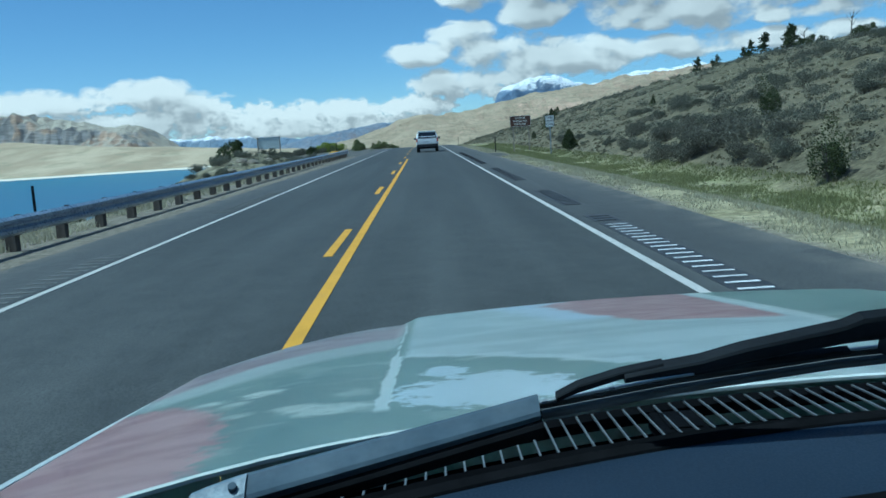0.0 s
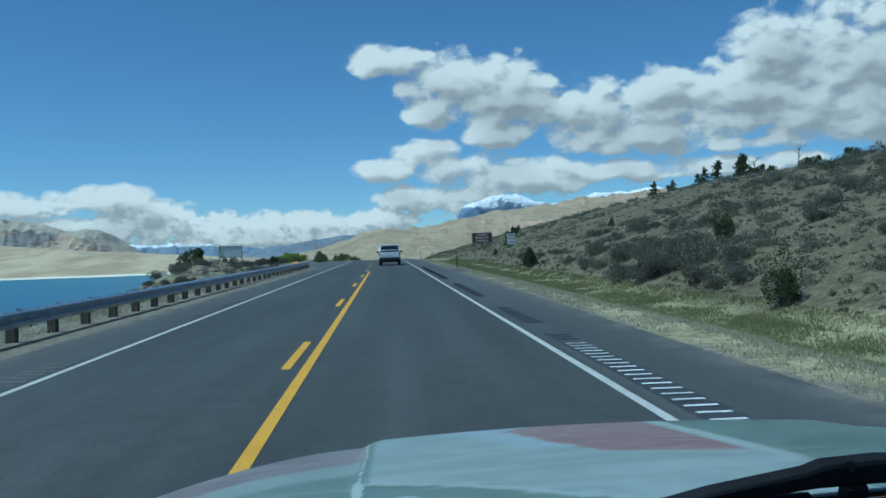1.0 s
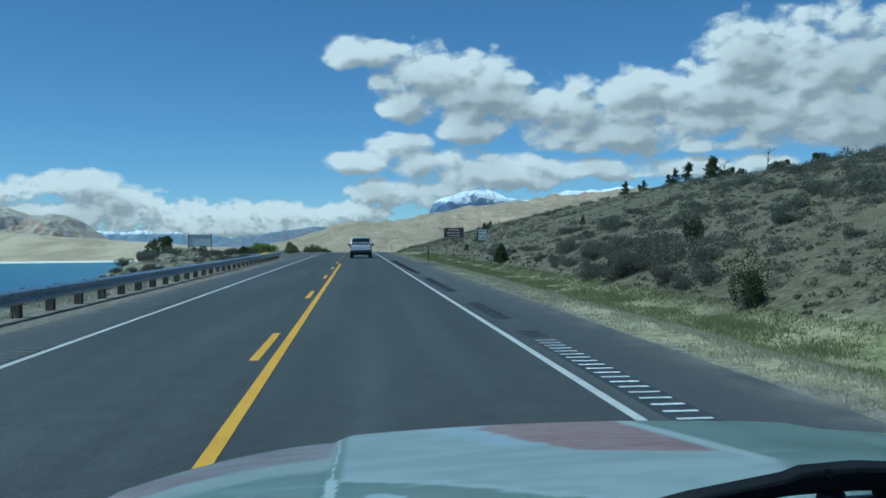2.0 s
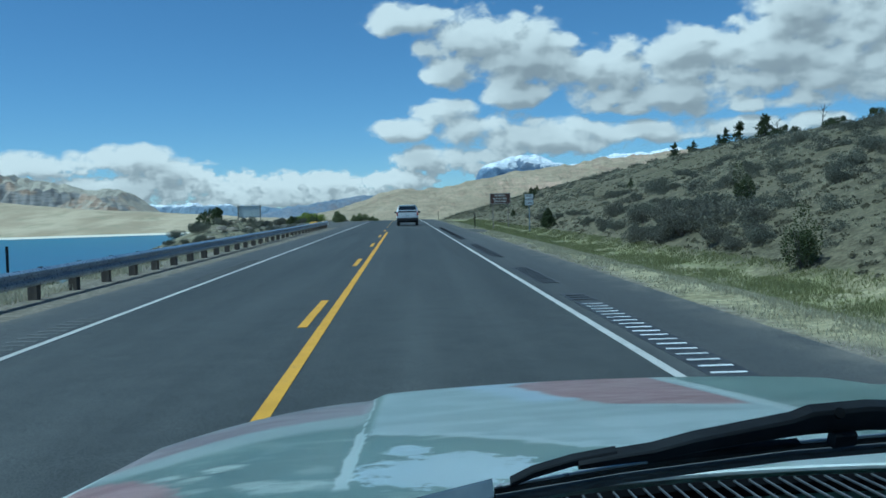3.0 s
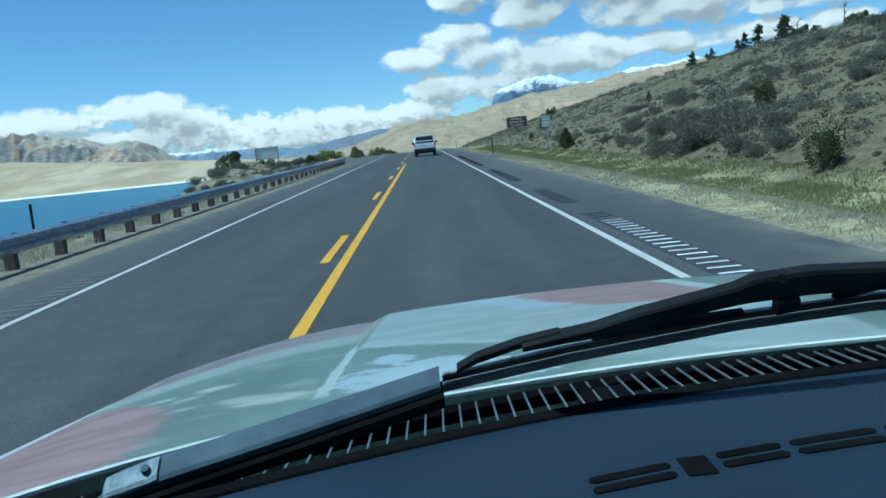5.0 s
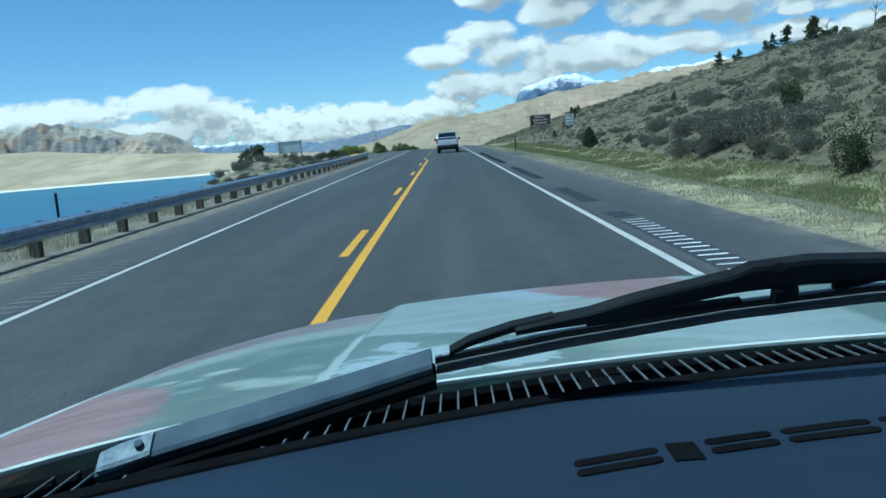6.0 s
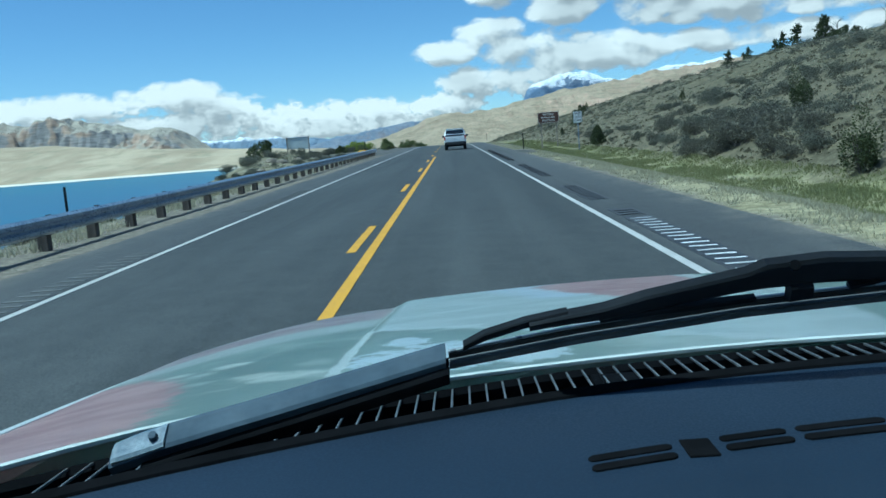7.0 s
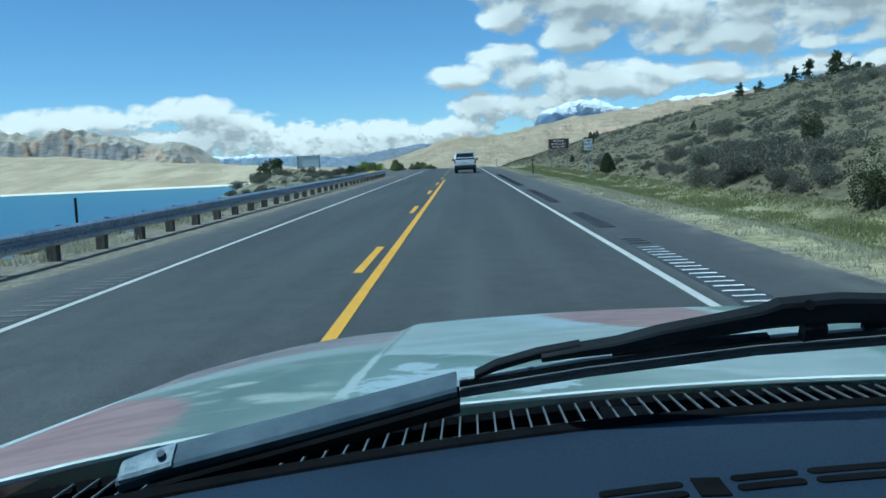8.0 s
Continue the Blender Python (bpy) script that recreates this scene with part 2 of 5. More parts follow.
def cloud_group(fine):
    """How thick the cloud stands in a direction; the coarse one leaves out the small puffs."""
    g = bpy.data.node_groups.new("cloud_density", "ShaderNodeTree")
    for nm in ("bearing", "height"):
        g.interface.new_socket(nm, in_out="INPUT", socket_type="NodeSocketFloat")
    g.interface.new_socket("density", in_out="OUTPUT", socket_type="NodeSocketFloat")
    n = Nodes(g)
    i, o = n.add("NodeGroupInput"), n.add("NodeGroupOutput")
    az, el = i.outputs[0], i.outputs[1]
    env = None
    for a, e, ra, re in CLOUDS:
        u = n.math("MULTIPLY_ADD", az, 1 / ra, -a / ra)
        v = n.math("MULTIPLY_ADD", el, 1 / re, -e / re)
        d = n.math("SUBTRACT", 1.0, n.math("ADD", n.math("MULTIPLY", u, u), n.math("MULTIPLY", v, v)))
        env = d if env is None else n.math("SMOOTH_MAX", env, d, 0.35)
    # more of the same cloud round the rest of the sky
    away = n.math("MULTIPLY", n.step(n.math("ABSOLUTE", az), 0.8, 1.0, -1.0, 0.3), n.step(el, 0.25, 0.5, 1.0, 0.0))
    env = n.math("MAXIMUM", n.math("MAXIMUM", env, -2.2), n.math("MULTIPLY_ADD", n.step(n.math("ABSOLUTE", az), 0.8, 1.0), 1.2, n.math("ADD", away, n.step(el, 0.3, 0.5, -1.6, -3.2))))
    cv = n.add("ShaderNodeCombineXYZ")
    n.put(cv.inputs[0], az)
    n.put(cv.inputs[1], n.math("MULTIPLY", el, 1.5))
    fb = n.noise(cv.outputs[0], 11.0, 9.0, 0.56, 0.2)
    if fine:
        bil = n.noise(cv.outputs[0], 45.0, 6.0, 0.6, 0.2)
        wv = n.add("ShaderNodeVectorMath")
        wv.operation = "ADD"
        n.put(wv.inputs[0], cv.outputs[0])
        wob = n.add("ShaderNodeTexNoise")
        n.put(wob.inputs["Vector"], cv.outputs[0])
        wob.inputs["Scale"].default_value, wob.inputs["Detail"].default_value = 30.0, 4.0
        n.put(wv.inputs[1], n.scaled(wob.outputs["Color"], 0.02, 0.02, 0.0))
        k = n.add("ShaderNodeTexVoronoi")
        k.feature = "SMOOTH_F1"
        n.put(k.inputs["Vector"], wv.outputs[0])
        k.inputs["Scale"].default_value, k.inputs["Smoothness"].default_value = 36.0, 0.5
        small = n.noise(cv.outputs[0], 85.0, 5.0, 0.6, 0.2)      # the far bank is broken into smaller heaps
        low = n.step(el, 0.055, 0.10, 1.0, 0.0)
        bil = n.math("MULTIPLY_ADD", n.math("SUBTRACT", small, 0.5), n.math("MULTIPLY", low, 1.5), bil)
        f = n.math("ADD", n.math("MULTIPLY_ADD", fb, 2.6, -1.3), n.math("ADD", n.math("MULTIPLY_ADD", bil, 1.7, -0.85), n.math("MULTIPLY_ADD", k.outputs["Distance"], -1.3, 0.58)))
    else:
        f = n.math("MULTIPLY_ADD", fb, 2.6, -1.3)
    n.put(o.inputs[0], n.math("MULTIPLY_ADD", env, 1.1, n.math("ADD", f, 0.22)))
    return g


def sky_material():
    m, n, b = material("drifting_cumulus")
    m.node_tree.nodes.remove(b)
    fine, coarse = cloud_group(True), cloud_group(False)
    x, y, z = n.split(n.add("ShaderNodeTexCoord").outputs["Object"])
    az = n.math("ARCTAN2", x, y)
    el = n.math("ARCTAN2", z, n.math("SQRT", n.math("ADD", n.math("MULTIPLY", x, x), n.math("MULTIPLY", y, y))))

    def dens(g, da, de):
        k = n.add("ShaderNodeGroup")
        k.node_tree = g
        n.put(k.inputs[0], n.math("ADD", az, da))
        n.put(k.inputs[1], n.math("ADD", el, de))
        return k.outputs[0]
    d0 = dens(fine, 0, 0)
    mask = n.step(d0, -0.10, 0.70)
    # cloud that stands between this place and the sun dims it
    over = None
    for da, de in ((-0.006, 0.010), (-0.012, 0.022), (-0.018, 0.038)):
        d = n.math("MAXIMUM", dens(coarse, da, de), 0.0)
        over = d if over is None else n.math("ADD", over, d)
    rim = n.math("SUBTRACT", d0, dens(fine, -0.009, 0.013))
    lit = n.math("MULTIPLY", n.math("POWER", 2.718, n.math("MULTIPLY", over, -0.17)), n.step(rim, -0.7, 0.6, 0.52, 1.16))
    col = n.mix(n.step(lit, 0.12, 0.98, smooth=False), (0.36, 0.345, 0.345), (1.16, 1.045, 0.955))
    em, tr, mx = n.add("ShaderNodeEmission"), n.add("ShaderNodeBsdfTransparent"), n.add("ShaderNodeMixShader")
    n.put(em.inputs[0], col)
    em.inputs[1].default_value = 0.84
    n.put(mx.inputs[0], n.math("MULTIPLY", mask, 0.97))
    n.put(mx.inputs[1], tr.outputs[0])
    n.put(mx.inputs[2], em.outputs[0])
    n.put(m.node_tree.nodes["Material Output"].inputs[0], mx.outputs[0])
    return m


def hood_material():
    """Faded pale green paint with bare pink primer and pale rubbed places."""
    m, n, b = material("faded_green_paint")
    p = n.place()
    x, y, z = n.split(p)
    big, fine, cloudy = n.noise(p, 5.0, 5.0, 0.6), n.noise(p, 90.0, 3.0), n.noise(n.scaled(p, 1.0, 2.2, 1.0), 5.0, 5.0, 0.6, 0.3)

    streak = n.noise(n.scaled(p, 1.0, 2.6, 1.0), 13.0, 7.0, 0.68, 0.25)
    ragged = n.math("ADD", n.math("MULTIPLY", big, 0.4), n.math("MULTIPLY", streak, 0.6))

    torn = n.noise(n.scaled(p, 1.0, 1.6, 1.0), 34.0, 6.0, 0.7, 0.3)

    def blob(cx, cy, rx, ry, wob=0.5, soft=0.18, ragged=ragged):
        u, v = n.math("MULTIPLY_ADD", x, 1 / rx, -cx / rx), n.math("MULTIPLY_ADD", y, 1 / ry, -cy / ry)
        d = n.math("ADD", n.math("ADD", n.math("MULTIPLY", u, u), n.math("MULTIPLY", v, v)), n.math("MULTIPLY_ADD", ragged, 4.4 * wob, -2.2 * wob))
        return n.step(d, 1.0 - soft, 1.0 + soft, 1.0, 0.0)

    def over(c, f, k, col):
        return n.mix(n.math("MULTIPLY", f, k), c, col)
    def line(k, a):
        """How far a place lies past the line y = k x + a."""
        return n.math("SUBTRACT", y, n.math("MULTIPLY_ADD", x, k, a))

    c = n.mix(n.step(big, 0.35, 0.65), (0.215, 0.305, 0.28), (0.30, 0.395, 0.36))
    spots = n.noise(n.scaled(p, 1.0, 1.5, 1.0), 13.0, 5.0, 0.6, 0.2)
    pale = n.math("MULTIPLY", n.step(n.math("ADD", n.math("MULTIPLY", cloudy, 0.5), n.math("MULTIPLY", spots, 0.5)), 0.52, 0.60), n.step(y, 1.35, 1.45, 1.0, 0.0))
    c = over(c, pale, 0.4, (0.50, 0.585, 0.535))
    # rubbed pale spots
    for cx, cy, rx, ry, k in ((0.727, 1.178, 0.030, 0.024, 0.95), (0.645, 1.165, 0.032, 0.016, 0.8), (0.795, 1.03, 0.032, 0.018, 0.6), (0.845, 0.995, 0.045, 0.030, 0.75), (0.70, 1.125, 0.022, 0.012, 0.5), (0.72, 1.03, 0.026, 0.014, 0.45), (0.865, 1.09, 0.022, 0.03, 0.35)):
        c = over(c, blob(cx, cy, rx, ry, 1.3, 0.9, torn), k, (0.68, 0.75, 0.68))
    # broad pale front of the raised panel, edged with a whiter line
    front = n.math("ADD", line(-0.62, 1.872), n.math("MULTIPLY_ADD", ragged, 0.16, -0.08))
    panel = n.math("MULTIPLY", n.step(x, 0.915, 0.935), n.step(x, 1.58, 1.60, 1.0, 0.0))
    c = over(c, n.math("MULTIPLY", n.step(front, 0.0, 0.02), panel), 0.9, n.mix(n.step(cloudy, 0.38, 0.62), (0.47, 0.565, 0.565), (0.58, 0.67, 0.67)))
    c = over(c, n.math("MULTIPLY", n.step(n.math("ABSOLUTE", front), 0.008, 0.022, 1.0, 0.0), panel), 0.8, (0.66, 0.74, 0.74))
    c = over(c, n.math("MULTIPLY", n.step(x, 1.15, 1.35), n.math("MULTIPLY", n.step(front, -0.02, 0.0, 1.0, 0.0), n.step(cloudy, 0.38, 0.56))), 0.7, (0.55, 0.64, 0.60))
    # torn white patch behind it
    for cx, cy, rx, ry in ((1.03, 1.02, 0.105, 0.085), (0.985, 1.135, 0.03, 0.032), (1.13, 0.99, 0.06, 0.04)):
        c = over(c, blob(cx, cy, rx, ry, 0.9, 0.22, torn), 0.9, (0.66, 0.77, 0.81))
    pink = n.mix(n.step(cloudy, 0.4, 0.6), (0.43, 0.275, 0.27), (0.55, 0.385, 0.375))
    c = over(c, blob(0.45, 0.80, 0.29, 0.46, 0.18, 0.07, torn), 1.0, pink)
    # wedge of pink primer on the front, with a bluish rubbed edge and a white line along the panel's far side
    bound = n.math("MAXIMUM", n.math("MULTIPLY_ADD", y, -0.25, 1.69), n.math("MULTIPLY_ADD", y, -2.3, 4.68))
    inside = n.math("ADD", n.math("SUBTRACT", x, bound), n.math("MULTIPLY_ADD", ragged, 0.16, -0.08))
    near_side = n.step(x, 1.552, 1.566, 1.0, 0.0)
    tail = n.math("MULTIPLY", n.step(y, 1.36, 1.40), near_side)
    c = over(c, n.math("MULTIPLY", n.math("MULTIPLY", n.step(inside, -0.13, -0.05), n.step(y, 1.5, 1.6)), near_side), 0.7, (0.60, 0.71, 0.82))
    wedge = n.math("MULTIPLY", n.math("MULTIPLY", n.step(inside, -0.012, 0.012), tail), n.step(n.math("ADD", line(0.95, 0.775), n.math("MULTIPLY_ADD", torn, 0.2, -0.1)), -0.02, 0.03, 1.0, 0.0))
    c = over(c, wedge, 0.92, n.mix(n.step(streak, 0.42, 0.60), (0.40, 0.235, 0.23), (0.52, 0.36, 0.345)))
    side_line = n.math("ABSOLUTE", n.math("ADD", n.math("SUBTRACT", x, 1.588), n.math("MULTIPLY_ADD", streak, 0.03, -0.015)))
    c = over(c, n.math("MULTIPLY", n.step(side_line, 0.012, 0.022, 1.0, 0.0), n.step(y, 1.2, 1.3)), 0.8, (0.66, 0.73, 0.71))
    bend_in = n.math("MAXIMUM", n.math("SUBTRACT", 1.01, x), 0.0)
    inset = n.math("SUBTRACT", n.math("MULTIPLY_ADD", n.math("MULTIPLY", bend_in, bend_in), -1.37, 2.09), n.math("ADD", y, n.math("MULTIPLY_ADD", big, 0.10, -0.05)))
    side = n.math("MULTIPLY", n.step(x, 0.89, 0.92, 1.0, 0.0), n.step(y, 1.20, 1.32))
    c = over(c, n.math("MULTIPLY", n.step(inset, 0.52, 0.60, 1.0, 0.0), side), 0.75, (0.55, 0.62, 0.60))
    c = over(c, n.math("MULTIPLY", n.step(inset, 0.36, 0.42, 1.0, 0.0), side), 0.85, n.mix(n.step(cloudy, 0.4, 0.6), (0.33, 0.255, 0.27), (0.43, 0.365, 0.375)))
    c = over(c, n.math("MULTIPLY", n.step(inset, 0.10, 0.20, 1.0, 0.0), side), 0.7, n.mix(n.step(cloudy, 0.4, 0.6), (0.29, 0.30, 0.31), (0.38, 0.41, 0.41)))
    # pale ragged crest along the left crease
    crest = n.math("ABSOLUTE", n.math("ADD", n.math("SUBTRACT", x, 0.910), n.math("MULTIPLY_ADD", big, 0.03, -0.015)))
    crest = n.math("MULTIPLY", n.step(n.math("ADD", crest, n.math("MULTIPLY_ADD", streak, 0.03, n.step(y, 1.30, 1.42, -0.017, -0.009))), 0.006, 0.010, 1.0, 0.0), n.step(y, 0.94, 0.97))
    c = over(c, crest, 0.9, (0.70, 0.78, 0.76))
    c = n.mix(n.step(fine, 0.62, 0.75, 0.0, 0.2), c, (0.55, 0.62, 0.58))
    set_bsdf(n, b, c, n.step(big, 0.3, 0.7, 0.34, 0.5), bump=n.math("ADD", n.math("MULTIPLY", big, 0.8), n.math("MULTIPLY", fine, 0.2)), depth=0.08, dist=0.01, coat=0.15)
    return m


ASPHALT = asphalt_material()
WHITE_PAINT = paint_material("white_road_paint", (0.50, 0.49, 0.46), 0.55)
YELLOW_PAINT = paint_material("yellow_road_paint", (0.62, 0.335, 0.03), 0.45)
GROUND = ground_material()
HOOD = hood_material()
SEAL = plain("dark_crack_sealer", (0.018, 0.018, 0.019), (0.045, 0.045, 0.046), 6.0, 0.6)
# shade inside the milled grooves, put in as a darker grey
GROOVE = plain("groove_shadowed_asphalt", (0.03, 0.03, 0.032), (0.07, 0.07, 0.07), 8.0, 0.85)
# sky and sun glare in the grooves, put in as a pale colour
GROOVE_PALE = plain("groove_pale_glare", (0.42, 0.43, 0.43), (0.66, 0.67, 0.66), 14.0, 0.8, rand=0.2)
GROOVE_GREY = plain("groove_worn_grey", (0.11, 0.11, 0.105), (0.16, 0.16, 0.15), 9.0, 0.85, rand=0.15)
STEEL = plain("galvanised_steel", (0.20, 0.25, 0.32), (0.34, 0.39, 0.46), 3.0, 0.34, 0.5, 0.03, fine=25.0)
TIMBER = plain("weathered_timber", (0.055, 0.046, 0.038), (0.14, 0.118, 0.094), 4.0, 0.88, stretch=(1, 1, 0.2), depth=0.5, rand=0.2)
BLACK_PLASTIC = plain("black_plastic", (0.010, 0.010, 0.011), (0.022, 0.022, 0.024), 12.0, 0.5, rand=0.0)
BLACK_STEEL = plain("satin_black_steel", (0.006, 0.007, 0.009), (0.013, 0.015, 0.018), 14.0, 0.72, spec=0.15)
ARM_GREY = plain("scuffed_grey_arm_paint", (0.050, 0.070, 0.094), (0.082, 0.108, 0.136), 25.0, 0.7, spec=0.12)
RUBBER = plain("black_rubber", (0.012, 0.012, 0.012), (0.025, 0.025, 0.025), 20.0, 0.75)
DASH = plain("navy_grained_dashboard_vinyl", (0.0085, 0.017, 0.032), (0.0125, 0.024, 0.044), 3.0, 0.62, depth=0.05, dist=0.0012, fine=500.0, spec=0.3)
# grey stands for light on the cowl fins' edges, put into the colour
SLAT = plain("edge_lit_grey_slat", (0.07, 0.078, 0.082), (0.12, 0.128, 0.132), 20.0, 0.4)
LIP = plain("pale_body_edge", (0.52, 0.57, 0.54), (0.66, 0.70, 0.67), 8.0, 0.4, coat=0.1)
BROWN = plain("brown_sign_face", (0.058, 0.024, 0.016), (0.08, 0.033, 0.021), 2.0, 0.45)
SIGN_WHITE = plain("white_sign_face", (0.70, 0.72, 0.72), (0.80, 0.81, 0.80), 3.0, 0.4)
SIGN_BACK = plain("dull_aluminium_sign_back", (0.50, 0.54, 0.53), (0.62, 0.65, 0.64), 3.0, 0.5, 0.0)
LETTER_WHITE = plain("letter_white", (0.72, 0.70, 0.66), (0.80, 0.78, 0.74), 5.0, 0.5)
LETTER_BLACK = plain("letter_black", (0.012, 0.012, 0.014), (0.02, 0.02, 0.022), 5.0, 0.5)
TRUCK_WHITE = plain("white_car_paint", (0.66, 0.67, 0.68), (0.78, 0.79, 0.80), 2.0, 0.25, coat=0.5)
DARK_GLASS = plain("dark_tinted_glass", (0.010, 0.012, 0.014), (0.02, 0.024, 0.028), 2.0, 0.08, spec=0.8)
TAIL_RED = plain("red_tail_lamp_lens", (0.30, 0.012, 0.012), (0.42, 0.02, 0.02), 10.0, 0.2)
CHROME = plain("dull_chrome", (0.45, 0.46, 0.47), (0.6, 0.61, 0.62), 5.0, 0.25, 0.9)
SAGE = leafy("sagebrush_leaf", (0.090, 0.093, 0.07), (0.21, 0.207, 0.158))
SAGE_DARK = leafy("dark_brush_leaf", (0.085, 0.083, 0.062), (0.20, 0.19, 0.145))
JUNIPER = leafy("juniper_leaf", (0.034, 0.048, 0.020), (0.105, 0.12, 0.05))
WILLOW = leafy("spring_willow_leaf", (0.13, 0.17, 0.03), (0.34, 0.38, 0.08))
COTTON = leafy("cottonwood_leaf", (0.085, 0.105, 0.04), (0.24, 0.255, 0.11))
STRAW = leafy("dry_grass_blade", (0.27, 0.25, 0.16), (0.60, 0.56, 0.41))
GREEN_GRASS = leafy("spring_grass_blade", (0.15, 0.165, 0.065), (0.32, 0.315, 0.15))
BARK = plain("grey_bark", (0.07, 0.06, 0.05), (0.16, 0.14, 0.12), 5.0, 0.9, stretch=(1, 1, 0.25), depth=0.6)
ROCK = plain("pale_boulder", (0.17, 0.145, 0.11), (0.30, 0.26, 0.20), 2.5, 0.9, depth=0.6, dist=0.05)
SACK = plain("orange_yellow_plastic", (0.52, 0.27, 0.03), (0.66, 0.40, 0.06), 3.0, 0.6)
WATER = water_material()
CLOUD = sky_material()
PLAIN_RANGE = mountain_material("dry_foothill", (0.30, 0.245, 0.165), (0.43, 0.355, 0.245), (0.40, 0.30, 0.215), scale=0.012, cliff=0.86, relief=5.0, warm=(0.54, 0.385, 0.28))
# mesa: haze paleness and sunlit warm patches are put into the rock colours
MESA_ROCK = mountain_material("mesa_rock", (0.38, 0.345, 0.28), (0.48, 0.43, 0.34), (0.33, 0.315, 0.30), scale=0.016, cliff=0.70, relief=7.0, warm=(0.48, 0.36, 0.27))
# distance haze is put into the next three rock colours as blue
BLUE_RANGE = mountain_material("haze_tinted_range", (0.20, 0.26, 0.34), (0.25, 0.31, 0.38), (0.21, 0.27, 0.35), (112, 22), scale=0.012, cliff=0.2)
BLUE_SPUR = mountain_material("haze_tinted_spur", (0.19, 0.235, 0.30), (0.26, 0.275, 0.31), (0.27, 0.25, 0.265), None, scale=0.012, cliff=0.7)
SNOW_PEAK = mountain_material("haze_tinted_snow_peak", (0.15, 0.21, 0.31), (0.22, 0.29, 0.39), (0.17, 0.23, 0.34), (243, 34), scale=0.012, cliff=0.35)


# ---- building helpers ----
def mesh_of(name, verts, faces, mat, smooth=False):
    me = bpy.data.meshes.new(name)
    me.from_pydata(verts, [], faces)
    me.materials.append(mat)
    if smooth:
        me.shade_smooth()
    return me


def part(name, bm, mat, parent=None, label="", smooth=False):
    """One bmesh as one mesh object under a thing or a part."""
    me = bpy.data.meshes.new(name)
    bmesh.ops.recalc_face_normals(bm, faces=bm.faces)
    bm.to_mesh(me)
    bm.free()
    me.materials.append(mat)
    if smooth:
        me.shade_smooth()
        me.set_sharp_from_angle(angle=0.6)
    return put(name, me, parent, label)


def put(name, me, parent=None, label="", m=None):
    ob = new(name, me)
    if parent is not None:
        ob.parent = parent
    if m is not None:
        ob.matrix_basis = m
    if label:
        ob["label"] = label
    return ob


def thing(name, x, y, z, label, category, group="", kind="", turn=0.0):
    ob = new(name)
    ob.empty_display_size = 0.1
    ob.matrix_basis = pose(x, y, z, 0, 0, turn)
    return tagged(ob, label, category, group, kind)


def box(bm, x0, x1, y0, y1, z0, z1, bevel=0.0):
    r = bmesh.ops.create_cube(bm, size=1.0, matrix=Matrix.LocRotScale(((x0 + x1) / 2, (y0 + y1) / 2, (z0 + z1) / 2), None, (x1 - x0, y1 - y0, z1 - z0)))
    if bevel:
        es = list({e for v in r["verts"] for e in v.link_edges})
        bmesh.ops.bevel(bm, geom=es, offset=bevel, segments=2, affect="EDGES", profile=0.5)
    return bm


def rod(bm, a, b, r0, r1=None, seg=8):
    a, b = Vector(a), Vector(b)
    d = b - a
    m = Matrix.Translation((a + b) / 2) @ d.to_track_quat("Z", "Y").to_matrix().to_4x4()
    bmesh.ops.create_cone(bm, cap_ends=True, segments=seg, radius1=r0, radius2=r0 if r1 is None else r1, depth=d.length, matrix=m)
    return bm


def loft(rings, closed=True, caps=True):
    """A skin over rings of points."""
    bm = bmesh.new()
    vs = [[bm.verts.new(p) for p in r] for r in rings]
    k = len(rings[0])
    for a, b in zip(vs, vs[1:]):
        for i in range(k if closed else k - 1):
            j = (i + 1) % k
            bm.faces.new((a[i], a[j], b[j], b[i]))
    if caps and closed:
        bm.faces.new(vs[0])
        bm.faces.new(vs[-1][::-1])
    return bm


def sheet(fn, us, vs, thick=0.0):
    """A grid of fn(u, v); with a thickness, closed downwards."""
    bm = bmesh.new()
    g = [[bm.verts.new(fn(u, v)) for u in us] for v in vs]
    for a, b in zip(g, g[1:]):
        for i in range(len(us) - 1):
            bm.faces.new((a[i], a[i + 1], b[i + 1], b[i]))
    if thick:
        bmesh.ops.solidify(bm, geom=bm.faces[:], thickness=thick)
    return bm


# ---- the lie of the land ----
ROAD_MID, EDGE_L, EDGE_R = -0.18, -3.25, 3.24      # centre and edge lines beside the car
PAVE_L, PAVE_R = -4.75, 5.1
RAIL_X, RAIL_Y0, RAIL_Y1 = -5.72, -160.0, 75.0
LAKE_Z = -13.0


def smooth(a, b, v):
    t = np.clip((v - a) / (b - a), 0, 1)
    return t * t * (3 - 2 * t)


def wave(x, y, size, seed, octaves=4):
    """Cheap rolling relief, -1 to 1."""
    out, amp = 0.0, 1.0
    r = np.random.default_rng(seed)
    for k in range(octaves):
        for j in range(3):
            a, ph = r.uniform(0, 2 * np.pi), r.uniform(0, 2 * np.pi)
            w = 2 * np.pi / size * 2 ** k * r.uniform(0.7, 1.3)
            out = out + amp / 3 * np.sin(w * (x * np.cos(a) + y * np.sin(a)) + ph + 0.7 * np.sin(0.6 * w * (x * np.sin(a) - y * np.cos(a))))
        amp *= 0.5
    return out / 1.6


def grade(y):
    """The road's even climb to a low crest, and the fall past it."""
    y = np.asarray(y, float)
    k = np.clip(y, 85, 190) - 85
    return 0.0155 * np.clip(y, -300, 85) + 0.0155 * k - 0.5 * (0.0255 / 105) * k * k - 0.01 * np.clip(y - 190, 0, 500)


def bend(y):
    """The road bears slightly left of the car's heading."""
    return -0.0075 * np.clip(np.asarray(y, float), -300, 300)


